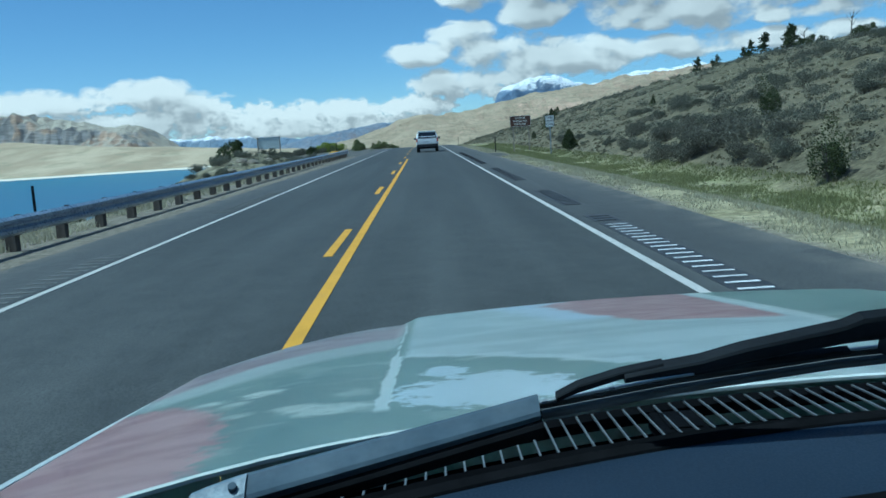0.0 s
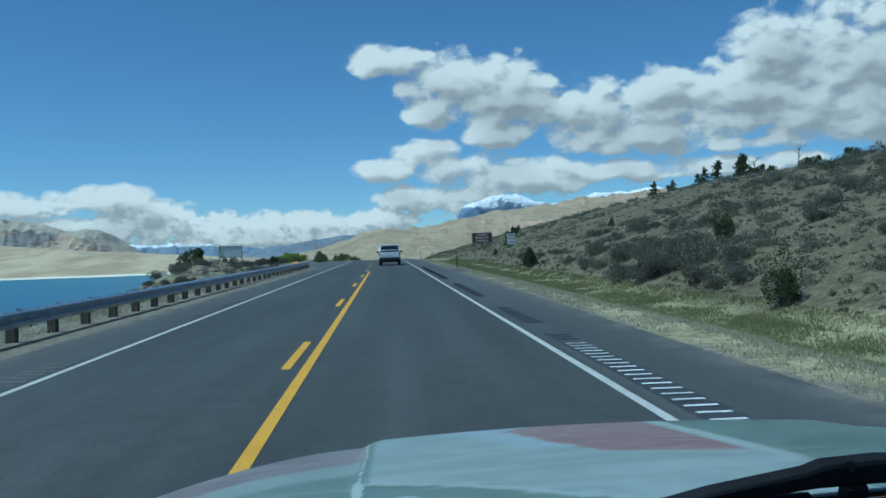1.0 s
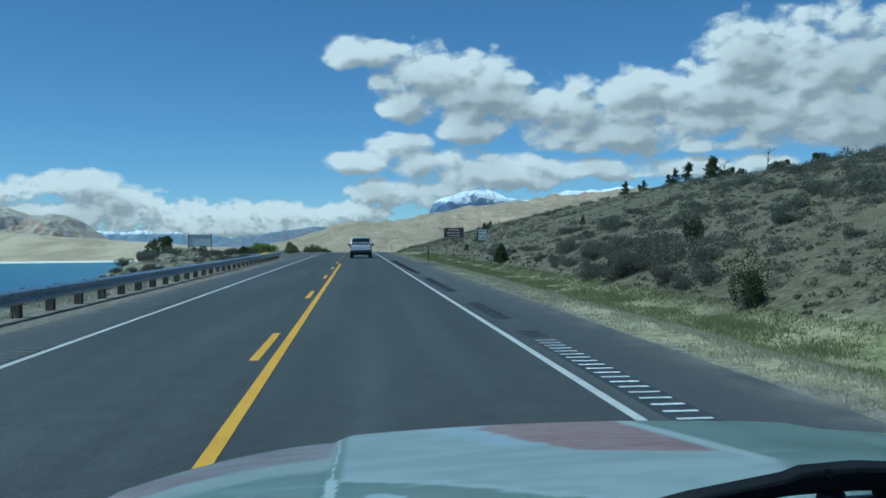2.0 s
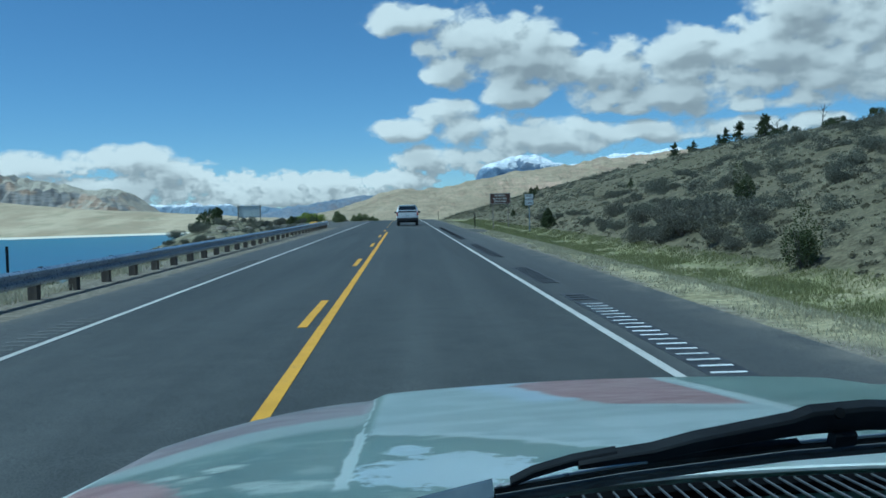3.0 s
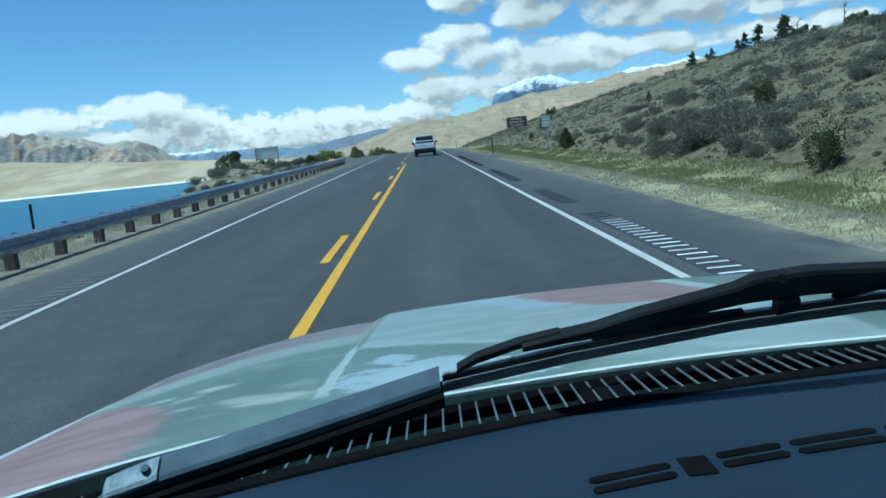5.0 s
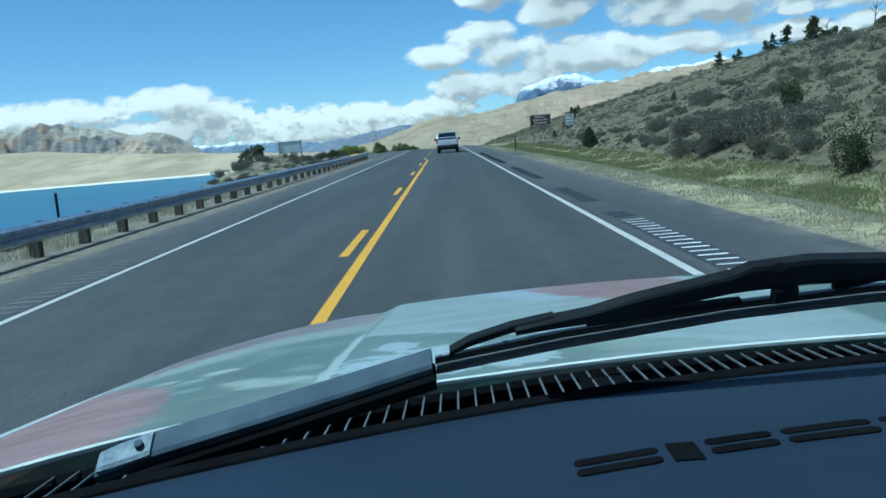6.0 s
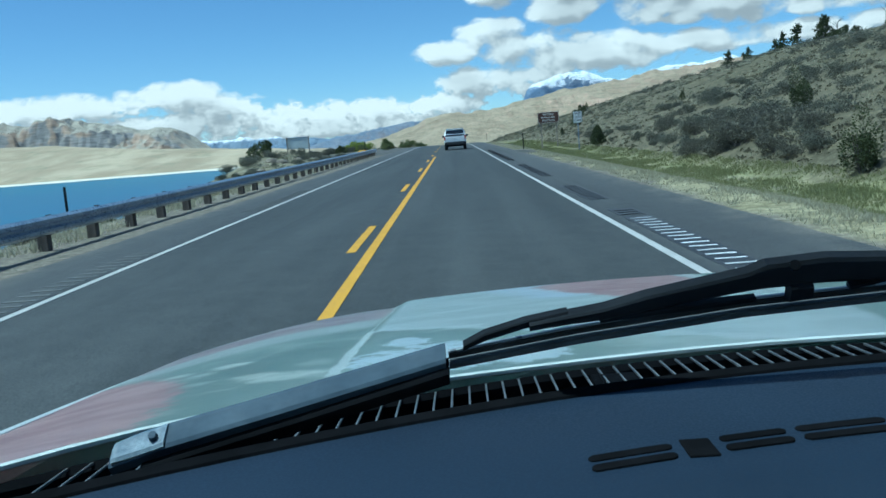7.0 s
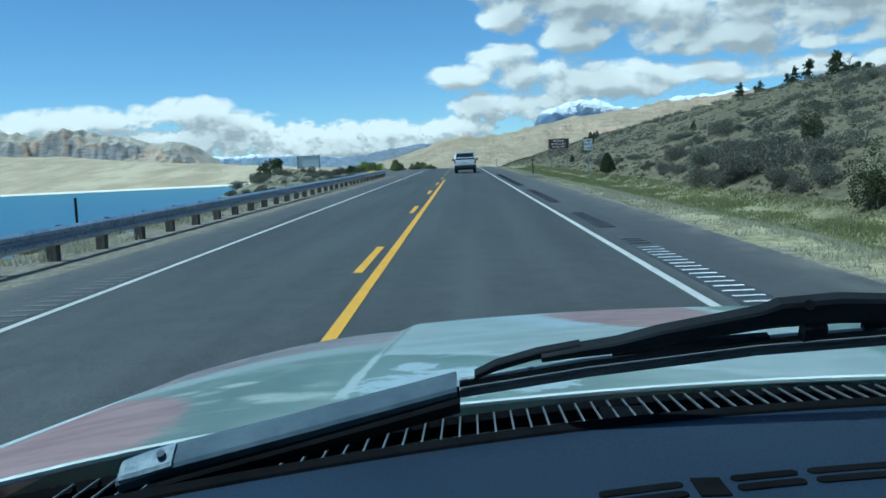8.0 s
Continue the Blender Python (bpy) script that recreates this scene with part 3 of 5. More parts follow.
def land(x, y):
    x, y = np.asarray(x, float), np.asarray(y, float)
    r = grade(y)
    u = x - bend(y)
    # right: shallow ditch, then an even slope to a rounded crest that runs with the road
    crest = 38.0 + 3.0 * wave(0 * x, y, 90, 3, 2)
    run = np.clip(u - 9.2, 0, None)
    t = np.clip(run / (crest - 9.2), 0, 6)
    rise = (7.5 + 0.4 * wave(0 * x, y, 75, 5, 2) - 1.2 * smooth(150, 240, y)) * np.where(t < 1, 1.16 * t - 0.16 * t ** 3, 1.0)
    rise = rise - np.clip(t - 1, 0, None) ** 2 * 0.9 * np.exp(-np.clip(t - 1, 0, None) * 0.3)
    hill = rise + smooth(11, 24, u) * (0.45 * wave(x, y, 24, 8) + 0.16 * wave(x, y, 7, 9)) + smooth(9, 13, u) * 0.10 * wave(x, y, 4, 10)
    ditch = -0.32 * smooth(5.9, 7.6, u) * (1 - smooth(9.0, 12.0, u))
    right = ditch + hill
    # left: narrow shelf behind the rail, then a bank down to the water; a pull-out past the rail's end
    shelf = 7.2 + 6.5 * smooth(46, 62, y) * (1 - smooth(72, 80, y)) + 7.5 * smooth(70, 82, y) * (1 - smooth(160, 200, y)) + 0.6 * wave(x, y, 40, 12, 2)
    d = np.clip(-u - shelf, 0, None)
    mound = 0.75 * np.exp(-((x + 14.6) / 3.0) ** 2 - ((y - 70) / 10.0) ** 2)
    left = -0.05 * smooth(5.0, 6.6, -u) * (1 - smooth(72, 80, y)) - 0.30 * d - 0.0035 * d ** 2 + mound + smooth(7, 10, -u) * 0.18 * wave(x, y, 7, 13)
    left = np.maximum(left, LAKE_Z - 6.0)
    z = np.where(u > 0, right, left)
    z = z + r
    z = z - 0.035 * ((u > PAVE_L - 0.8) & (u < PAVE_R + 0.8))
    # far country beyond the water
    shore = 2150 + 0.18 * (x + 900)
    z2 = LAKE_Z - 6 + 6.0 * smooth(-250, 0, y - shore) + np.clip(y - shore, 0, 950) * 0.128 * np.clip((-x / np.maximum(y, 1) + 0.02) / 0.50, 0.08, 1.1) - 0.02 * np.clip(y - 3300, 0, None) + smooth(100, 500, y - shore) * 7 * wave(x, y, 300, 21)
    far = smooth(560, 1500, y)
    zr = 5.0 + 0.0 * x
    base = np.where(x < -160, z2, zr)
    base = base + (zr - base) * smooth(-500, -60, x + 0.0 * y)
    return np.where(y > 560, z * (1 - far) + base * far, z)


def spread(stops):
    """Lines at growing spacing: (from, to, step)."""
    out = []
    for a, b, s in stops:
        out += list(np.arange(a, b - 1e-6, s))
    return np.array(out + [stops[-1][1]])


def build_ground():
    xs = spread([(-4800, -2000, 280), (-2000, -400, 60), (-400, -80, 20), (-80, -24, 4), (-24, 24, 0.6), (24, 60, 1.0), (60, 260, 5), (260, 600, 17), (600, 4800, 280)])
    ys = spread([(-4800, -600, 350), (-600, -150, 30), (-150, -10, 5), (-10, 70, 1.0), (70, 160, 2.5), (160, 420, 6), (420, 1000, 20), (1000, 3000, 50), (3000, 4800, 180)])
    X, Y = np.meshgrid(xs, ys)
    V = np.stack([X, Y, land(X, Y)], -1).reshape(-1, 3)
    nx = len(xs)
    i = (np.arange(len(ys) - 1)[:, None] * nx + np.arange(nx - 1)[None]).reshape(-1)
    F = np.stack([i, i + 1, i + nx + 1, i + nx], 1)
    return tagged(put("ground", mesh_of("ground", V, F, GROUND, True)), "dry range land with verge, slope and lake bank", "ground", kind="structure")


build_ground()
tagged(put("water", mesh_of("water", [(-4700, -4700, LAKE_Z), (-12, -4700, LAKE_Z), (-12, 700, LAKE_Z), (120, 900, LAKE_Z), (300, 2700, LAKE_Z), (-4700, 2700, LAKE_Z)], [(0, 1, 2, 3, 4, 5)], WATER)),
       "calm blue green lake below the road", "lake", kind="structure")


def along(x0, x1, y0, y1, lift, mat, name, step=4.0, depth=0.0):
    """A strip of the carriageway between two offsets, laid on the grade."""
    ys = np.linspace(y0, y1, max(2, int((y1 - y0) / step) + 1))
    z = grade(ys) + lift
    V = [(x + b, y, zz) for y, zz, b in zip(ys, z, bend(ys)) for x in (x0, x1)]
    F = [(2 * k, 2 * k + 1, 2 * k + 3, 2 * k + 2) for k in range(len(ys) - 1)]
    if depth:
        n = len(V)
        V += [(x, y, zz - depth) for x, y, zz in V]
        F += [(2 * k + n, 2 * k + 2 + n, 2 * k + 3 + n, 2 * k + 1 + n) for k in range(len(ys) - 1)]
        F += [(2 * k, 2 * k + 2, 2 * k + 2 + n, 2 * k + n) for k in range(len(ys) - 1)] + [(2 * k + 3, 2 * k + 1, 2 * k + 1 + n, 2 * k + 3 + n) for k in range(len(ys) - 1)]
        e = len(ys) * 2 - 2
        F += [(1, 0, n, 1 + n), (e, e + 1, e + 1 + n, e + n)]
    return mesh_of(name, V, F, mat)


road = tagged(put("road", along(PAVE_L, PAVE_R, -300, 620, 0.0, ASPHALT, "road", 4.0, 0.25)), "two-lane dark grey asphalt highway, slightly worn", "road", kind="structure")

# painted lines
for x in (EDGE_L, EDGE_R):
    tagged(put("edge_line", along(x - 0.048, x + 0.048, -300, 600, 0.005, WHITE_PAINT, "edge_line", 4.0, 0.004)), "solid white edge line painted on asphalt", "road marking", "road edge lines", "structure")
tagged(put("centre_line", along(ROAD_MID + 0.07, ROAD_MID + 0.19, -300, 54.0, 0.005, YELLOW_PAINT, "centre_line", 4.0, 0.004)), "solid yellow no-passing line painted on asphalt", "road marking", kind="structure")
for k in range(-4, 26):
    y = 10.55 + 11.4 * k
    tagged(put("centre_dash", along(ROAD_MID - 0.19, ROAD_MID - 0.07, y, y + 3.1, 0.005, YELLOW_PAINT, "centre_dash", 3.0, 0.004)), "broken yellow centre line dash on asphalt", "road marking", "centre line dashes", "structure")


# rumble strips milled into the shoulders
def rumble(x0, x1, y0, y1, mat, pale, label):
    base = along(x0 - 0.05, x1 + 0.05, y0 - 0.1, y1 + 0.1, 0.003, mat, "rumble_strip", 2.0, 0.002)
    strip = tagged(put("rumble_strip", base), label, "rumble strip", "rumble strips")
    bm = bmesh.new()
    box(bm, x0, x1, -0.033, 0.033, 0.0, 0.006, 0.0025)
    me = bpy.data.meshes.new("groove")
    bm.to_mesh(me)
    bm.free()
    me.materials.append(pale)
    for y in np.arange(y0, y1, 0.30):
        put("groove", me, strip, m=pose(float(bend(y)), y, float(grade(y)) + 0.004))
    return strip


rx = EDGE_R + 0.29
for y0, y1 in ((6.6, 12.2),):
    rumble(rx, rx + 0.30, y0, y1, SEAL, GROOVE_PALE, "milled rumble strip in dark sealer, grooves coloured pale for glare")
for y0, y1 in ((12.6, 13.4), (15.5, 19.5), (24.0, 33.0), (38.0, 62.0)):
    rumble(rx, rx + 0.30, y0, y1, SEAL, GROOVE, "dark sealed rumble strip in the asphalt shoulder")
for y0, y1 in ((5.0, 12.5), (19.0, 26.0)):
    rumble(EDGE_L - 0.50, EDGE_L - 0.14, y0, y1, ASPHALT, GROOVE_GREY, "worn grey rumble strip in the asphalt shoulder")

# ---- mountains ----
def range_mesh(name, crest, y_mid, depth, foot, mat, label, rough=0.10, seed=1, steep=0.35, nx=240, ny=40, category="mountain", brink=(0.62, 0.86), apron=0.0):
    """A mountain range: crest gives bearing (x / y) and height (z / y) at the crest's distance."""
    c = np.array(crest)
    u = np.linspace(c[0, 0], c[-1, 0], nx)
    h = np.interp(u, c[:, 0], c[:, 1]) * y_mid + 1.4
    v = np.linspace(-1, 1, ny)
    U, Vv = np.meshgrid(u, v)
    X, Y = U * y_mid, y_mid + Vv * depth
    prof = np.clip(1 - np.abs(Vv), 0, 1)
    prof = (1 - steep) * prof + steep * smooth(*brink, prof + 0.10 * wave(X, Y, 240, seed + 5))
    span = np.clip(np.interp(U, c[:, 0], c[:, 1]) * y_mid - foot, 5, None)
    Z = foot + (h[None] - foot) * prof
    fade = smooth(0.0, 0.3, 1 - np.abs(Vv))
    calm = 1 - apron + apron * smooth(0.60, 0.84, 1 - np.abs(Vv))      # an even apron of scree at the foot
    gully = np.abs(wave(X + 0.35 * (Y - y_mid), Y * 0.25, 170, seed + 2, 4))
    Z = Z + span * rough * fade * (1.0 * wave(X, Y, 320, seed, 5) - 1.2 * gully * (1 - prof * 0.6)) * calm + span * rough * 0.4 * wave(X, Y, 60, seed + 9, 4) * fade * calm
    P = np.stack([X, Y, Z], -1).reshape(-1, 3)
    i = (np.arange(ny - 1)[:, None] * nx + np.arange(nx - 1)[None]).reshape(-1)
    F = np.stack([i, i + 1, i + nx + 1, i + nx], 1)
    return tagged(put(name, mesh_of(name, P, F, mat, False)), label, category, kind="structure")


range_mesh("mesa", [(-1.1, 0.05), (-0.85, 0.066), (-0.62, 0.063), (-0.53, 0.068), (-0.49, 0.064), (-0.459, 0.070), (-0.437, 0.058), (-0.406, 0.0565), (-0.36, 0.050), (-0.338, 0.0475), (-0.328, 0.044), (-0.317, 0.034), (-0.302, 0.022), (-0.285, 0.0155), (-0.25, 0.012), (-0.185, 0.008)],
           3350, 760, 5, MESA_ROCK, "cliffed mesa across the lake, haze and sunlit patches put in rock colour", 0.10, 31, 0.46, 620, 130, brink=(0.69, 0.82), apron=0.93)
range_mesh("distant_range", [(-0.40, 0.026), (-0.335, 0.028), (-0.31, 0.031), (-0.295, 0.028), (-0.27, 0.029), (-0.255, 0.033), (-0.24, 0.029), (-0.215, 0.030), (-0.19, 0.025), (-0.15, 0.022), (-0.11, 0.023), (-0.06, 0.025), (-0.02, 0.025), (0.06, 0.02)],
           4300, 260, -10, BLUE_RANGE, "distant range with snow on its crest, haze put in as blue", 0.14, 41, 0.1, 420, 40)
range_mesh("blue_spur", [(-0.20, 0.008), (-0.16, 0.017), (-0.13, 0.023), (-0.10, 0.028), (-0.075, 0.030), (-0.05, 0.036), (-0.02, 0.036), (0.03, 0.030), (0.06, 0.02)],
           3800, 240, -6, BLUE_SPUR, "blue brown spur before the distant range, haze put in its colour", 0.10, 45, 0.15, 260, 40)
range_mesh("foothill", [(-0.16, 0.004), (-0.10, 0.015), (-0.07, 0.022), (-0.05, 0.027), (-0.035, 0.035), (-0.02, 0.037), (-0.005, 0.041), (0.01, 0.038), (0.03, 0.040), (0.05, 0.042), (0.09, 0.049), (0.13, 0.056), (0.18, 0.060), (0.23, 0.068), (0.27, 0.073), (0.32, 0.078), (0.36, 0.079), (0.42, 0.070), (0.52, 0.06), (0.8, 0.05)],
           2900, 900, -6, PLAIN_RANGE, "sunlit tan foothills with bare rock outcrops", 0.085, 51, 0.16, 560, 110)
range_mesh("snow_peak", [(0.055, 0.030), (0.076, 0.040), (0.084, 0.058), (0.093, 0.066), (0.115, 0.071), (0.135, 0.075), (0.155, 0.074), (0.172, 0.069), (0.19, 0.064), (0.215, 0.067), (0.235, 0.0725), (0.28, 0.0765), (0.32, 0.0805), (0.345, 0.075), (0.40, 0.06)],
           4000, 300, 40, SNOW_PEAK, "flat-topped snow-capped peak, cliffs coloured blue for haze", 0.06, 61, 0.50, 520, 80)


def build_sky():
    r, V, F = 4850, [], []
    na, ne = 72, 14
    for j in range(ne + 1):
        e = radians(-3 + 93 * j / ne)
        for i in range(na):
            a = 2 * math.pi * i / na
            V.append((r * math.cos(e) * math.sin(a), r * math.cos(e) * math.cos(a), r * math.sin(e)))
    for j in range(ne):
        for i in range(na):
            F.append((j * na + i, j * na + (i + 1) % na, (j + 1) * na + (i + 1) % na, (j + 1) * na + i))
    return tagged(put("backdrop", mesh_of("backdrop", V, F, CLOUD, True)), "white and grey cumulus clouds in a blue sky", "sky", kind="structure")


build_sky()


# ---- guardrail ----
W_BEAM = [(0.0, 0.0), (0.03, 0.02), (0.08, 0.05), (0.08, 0.10), (0.02, 0.145), (0.02, 0.17), (0.08, 0.215), (0.08, 0.265), (0.03, 0.295), (0.0, 0.315)]


def build_guardrail():
    rail = thing("guardrail", RAIL_X, 0, 0, "galvanised W-beam guardrail on timber posts", "guardrail")
    def beam_rings(y0, y1, n):
        rings = []
        for y in np.linspace(y0, y1, n):
            z, k = float(grade(y)) + 0.25, float(bend(y))
            rings.append([(a + k, y, z + b) for a, b in W_BEAM] + [(a + k - 0.006, y, z + b) for a, b in W_BEAM[::-1]])
        return rings
    y = RAIL_Y1
    while y > RAIL_Y0:
        y0 = max(RAIL_Y0, y - 7.62)
        part("beam", loft(beam_rings(y0, y + 0.02, 5)), STEEL, rail)
        y -= 7.62
    # rounded end shoe
    z, off = float(grade(RAIL_Y1)) + 0.25, float(bend(RAIL_Y1))
    ring = []
    for k in range(7):
        a = math.pi / 2 * k / 6
        ring.append([(off - 0.22 * (1 - math.cos(a)) + q, RAIL_Y1 + 0.03 + 0.22 * math.sin(a), z + b) for q, b in W_BEAM] + [(off - 0.22 * (1 - math.cos(a)) + q - 0.006, RAIL_Y1 + 0.03 + 0.22 * math.sin(a), z + b) for q, b in W_BEAM[::-1]])
    part("end_shoe", loft(ring), STEEL, rail, "curled steel end shoe")
    bm = bmesh.new()
    box(bm, -0.24, -0.06, -0.085, 0.085, -0.5, 0.66, 0.012)
    post = bpy.data.meshes.new("post")
    bm.to_mesh(post)
    bm.free()
    post.materials.append(TIMBER)
    bm = bmesh.new()
    box(bm, -0.055, -0.005, -0.075, 0.075, 0.40, 0.74, 0.01)
    block = bpy.data.meshes.new("spacer_block")
    bm.to_mesh(block)
    bm.free()
    block.materials.append(TIMBER)
    y = RAIL_Y1 - 0.15
    gap = 0
    while y > RAIL_Y0:
        z = float(grade(y)) - 0.16
        p = put("post", post, rail, m=pose(float(bend(y)), y, z, RNG.uniform(-1, 1), RNG.uniform(-1, 1), RNG.uniform(-3, 3)))
        put("spacer_block", block, p)
        y -= 0.95 if gap < 4 else 1.905
        gap += 1
    return rail


build_guardrail()


def build_sack(x, y, turn):
    bm = bmesh.new()
    bmesh.ops.create_uvsphere(bm, u_segments=18, v_segments=12, radius=1.0)
    for v in bm.verts:
        p = v.co.copy()
        k = 1 + 0.10 * math.sin(5 * p.x + 3 * p.z) + 0.07 * math.sin(9 * p.y)
        v.co = Vector((p.x * 0.34 * k, p.y * 0.30 * k, max(p.z, -0.75) * 0.36 * k + 0.25))
    ob = part("sack", bm, SACK, None, "", True)
    ob.matrix_basis = pose(x, y, float(land(x, y)), 0, 0, turn)
    return tagged(ob, "lumpy orange yellow plastic sack on gravel by guardrail", "sack", "sacks by the rail end")


build_sack(-7.1, 73.4, 20)
build_sack(-7.25, 71.8, 80)


# ---- signs and posts ----
def text_mesh(body, size, mat, name):
    cu = bpy.data.curves.new(name, "FONT")
    cu.body, cu.size, cu.align_x, cu.align_y, cu.extrude, cu.offset = body, size, "CENTER", "CENTER", 0.002, 0.003
    cu.resolution_u = 3
    ob = bpy.data.objects.new(name, cu)
    me = bpy.data.meshes.new_from_object(ob)
    bpy.data.objects.remove(ob)
    me.materials.append(mat)
    return me


def board(w, h, t, r, name, mat, parent, y=0.0, z=0.0, label=""):
    """A panel with rounded corners, facing -y."""
    bm = bmesh.new()
    pts = []
    for cx, cz, a0 in ((w / 2 - r, h / 2 - r, 0), (-w / 2 + r, h / 2 - r, 90), (-w / 2 + r, -h / 2 + r, 180), (w / 2 - r, -h / 2 + r, 270)):
        for k in range(5):
            a = radians(a0 + 22.5 * k)
            pts.append((cx + r * math.cos(a), cz + r * math.sin(a)))
    front = [bm.verts.new((a, y - t / 2, z + b)) for a, b in pts]
    back = [bm.verts.new((a, y + t / 2, z + b)) for a, b in pts]
    bm.faces.new(front)
    bm.faces.new(back[::-1])
    for i in range(len(pts)):
        j = (i + 1) % len(pts)
        bm.faces.new((front[i], back[i], back[j], front[j]))
    return part(name, bm, mat, parent, label)


def words(lines, size, mat, parent, y, z, pitch):
    for k, s in enumerate(lines):
        put("lettering", text_mesh(s, size, mat, "lettering"), parent, m=pose(0, y, z + pitch * ((len(lines) - 1) / 2 - k), 90, 0, 0))


def rim(w, h, r, wide, mat, parent, y, z):
    """A thin raised border."""
    bm = bmesh.new()
    def loop(w, h, r):
        out = []
        for cx, cz, a0 in ((w / 2 - r, h / 2 - r, 0), (-w / 2 + r, h / 2 - r, 90), (-w / 2 + r, -h / 2 + r, 180), (w / 2 - r, -h / 2 + r, 270)):
            out += [(cx + r * math.cos(radians(a0 + 22.5 * k)), cz + r * math.sin(radians(a0 + 22.5 * k))) for k in range(5)]
        return out
    a = [bm.verts.new((p, y, z + q)) for p, q in loop(w, h, r)]
    b = [bm.verts.new((p, y, z + q)) for p, q in loop(w - 2 * wide, h - 2 * wide, r * 0.7)]
    for i in range(len(a)):
        j = (i + 1) % len(a)
        bm.faces.new((a[i], a[j], b[j], b[i]))
    bmesh.ops.solidify(bm, geom=bm.faces[:], thickness=0.004)
    return part("border", bm, mat, parent)


def build_park_sign(x, y, w=1.62, h=0.84, low=1.95):
    z = float(land(x, y))
    s = thing("park_sign", x, y, z, "brown park boundary sign with white capitals on two posts", "road sign", turn=-3)
    b = board(w, h, 0.03, 0.05, "panel", BROWN, s, 0, low + h / 2)
    rim(w - 0.03, h - 0.03, 0.05, 0.022, LETTER_WHITE, b, -0.019, low + h / 2)
    words(["ENTERING", "BUFFALO BILL", "STATE PARK"], 0.176, LETTER_WHITE, b, -0.019, low + h / 2, 0.228)
    for px in (-w * 0.36, w * 0.38):
        bm = bmesh.new()
        box(bm, px - 0.045, px + 0.045, 0.02, 0.11, -0.4, low + h * 0.9, 0.008)
        part("post", bm, TIMBER_PALE, s)
    return s


def build_pass_sign(x, y, low=1.9):
    z = float(land(x, y))
    s = thing("passing_sign", x, y, z, "white rectangular passing sign with black capitals on steel post", "road sign", turn=-2)
    b = board(0.56, 0.72, 0.006, 0.04, "panel", SIGN_WHITE, s, 0, low + 0.38)
    rim(0.53, 0.69, 0.035, 0.014, LETTER_BLACK, b, -0.007, low + 0.38)
    words(["PASS", "WITH", "CARE"], 0.19, LETTER_BLACK, b, -0.007, low + 0.38, 0.215)
    bm = bmesh.new()
    box(bm, -0.03, 0.03, 0.006, 0.046, -0.4, low + 0.70, 0.006)
    part("post", bm, STEEL, s)
    return s


def build_back_sign(x, y, w=2.2, h=1.15, low=1.15):
    """A sign for the other direction: its bare back and two rails."""
    z = float(grade(y)) - 0.1
    s = thing("back_of_sign", x, y, z, "grey aluminium back of a sign on two posts", "road sign", turn=4)
    b = board(w, h, 0.004, 0.03, "panel", SIGN_BACK, s, 0.06, low + h / 2)
    for zz in (low + 0.03, low + h - 0.03):
        bm = bmesh.new()
        box(bm, -w / 2 - 0.05, w / 2 + 0.05, 0.02, 0.055, zz - 0.025, zz + 0.025, 0.005)
        part("stiffener_rail", bm, STEEL, b)
    for px in (-w / 2 + 0.03, w / 2 - 0.03):
        g = float(land(x + px, y)) - z
        bm = bmesh.new()
        box(bm, px - 0.05, px + 0.05, -0.075, 0.015, g - 0.4, low + h + 0.06, 0.01)
        part("post", bm, TIMBER_PALE, s)
    return s


def build_marker(x, y, h=1.2, lean=0.0, label="thin dark steel marker post beside the shoulder"):
    z = float(land(x, y))
    s = thing("marker_post", x, y, z, label, "marker post", "roadside marker posts")
    bm = bmesh.new()
    box(bm, -0.03, 0.03, -0.012, 0.012, -0.3, h, 0.004)
    box(bm, -0.006, 0.006, 0.01, 0.035, -0.3, h - 0.02, 0.002)
    p = part("post", bm, BLACK_STEEL, s)
    p.rotation_euler = (radians(lean), radians(lean * 0.6), 0)
    return s


TIMBER_PALE = plain("silvered_timber", (0.20, 0.175, 0.145), (0.34, 0.30, 0.255), 4.0, 0.88, stretch=(1, 1, 0.2), depth=0.5)
build_park_sign(8.16, 66.0)
build_pass_sign(8.8, 54.5, 1.75)
build_back_sign(-14.65, 83.0)
build_marker(5.5, 58.0, 1.0)
build_marker(5.4, 128.0, 1.2)
build_marker(-7.95, 19.0, 1.12, 1.0, "thin dark steel marker post behind the guardrail")
build_marker(-7.4, 76.5, 1.3, 1.0, "thin dark steel marker post behind the guardrail")


# ---- plants ----
def leaves(centres, size, rng, long=1.6):
    """Small three- and four-cornered leaves, each its own island."""
    n = len(centres)
    a = rng.normal(size=(n, 3))
    a /= np.linalg.norm(a, axis=1, keepdims=True)
    b = np.cross(a, rng.normal(size=(n, 3)))
    b /= np.linalg.norm(b, axis=1, keepdims=True) + 1e-9
    s = np.asarray(size)[:, None] if np.ndim(size) else size
    s = s * rng.uniform(0.6, 1.3, (n, 1))
    V = np.stack([centres - a * s * long * 0.5, centres + b * s * 0.45, centres + a * s * long * 0.5, centres - b * s * 0.45], 1).reshape(-1, 3)
    i = np.arange(n) * 4
    return V, np.stack([i, i + 1, i + 2, i + 3], 1)


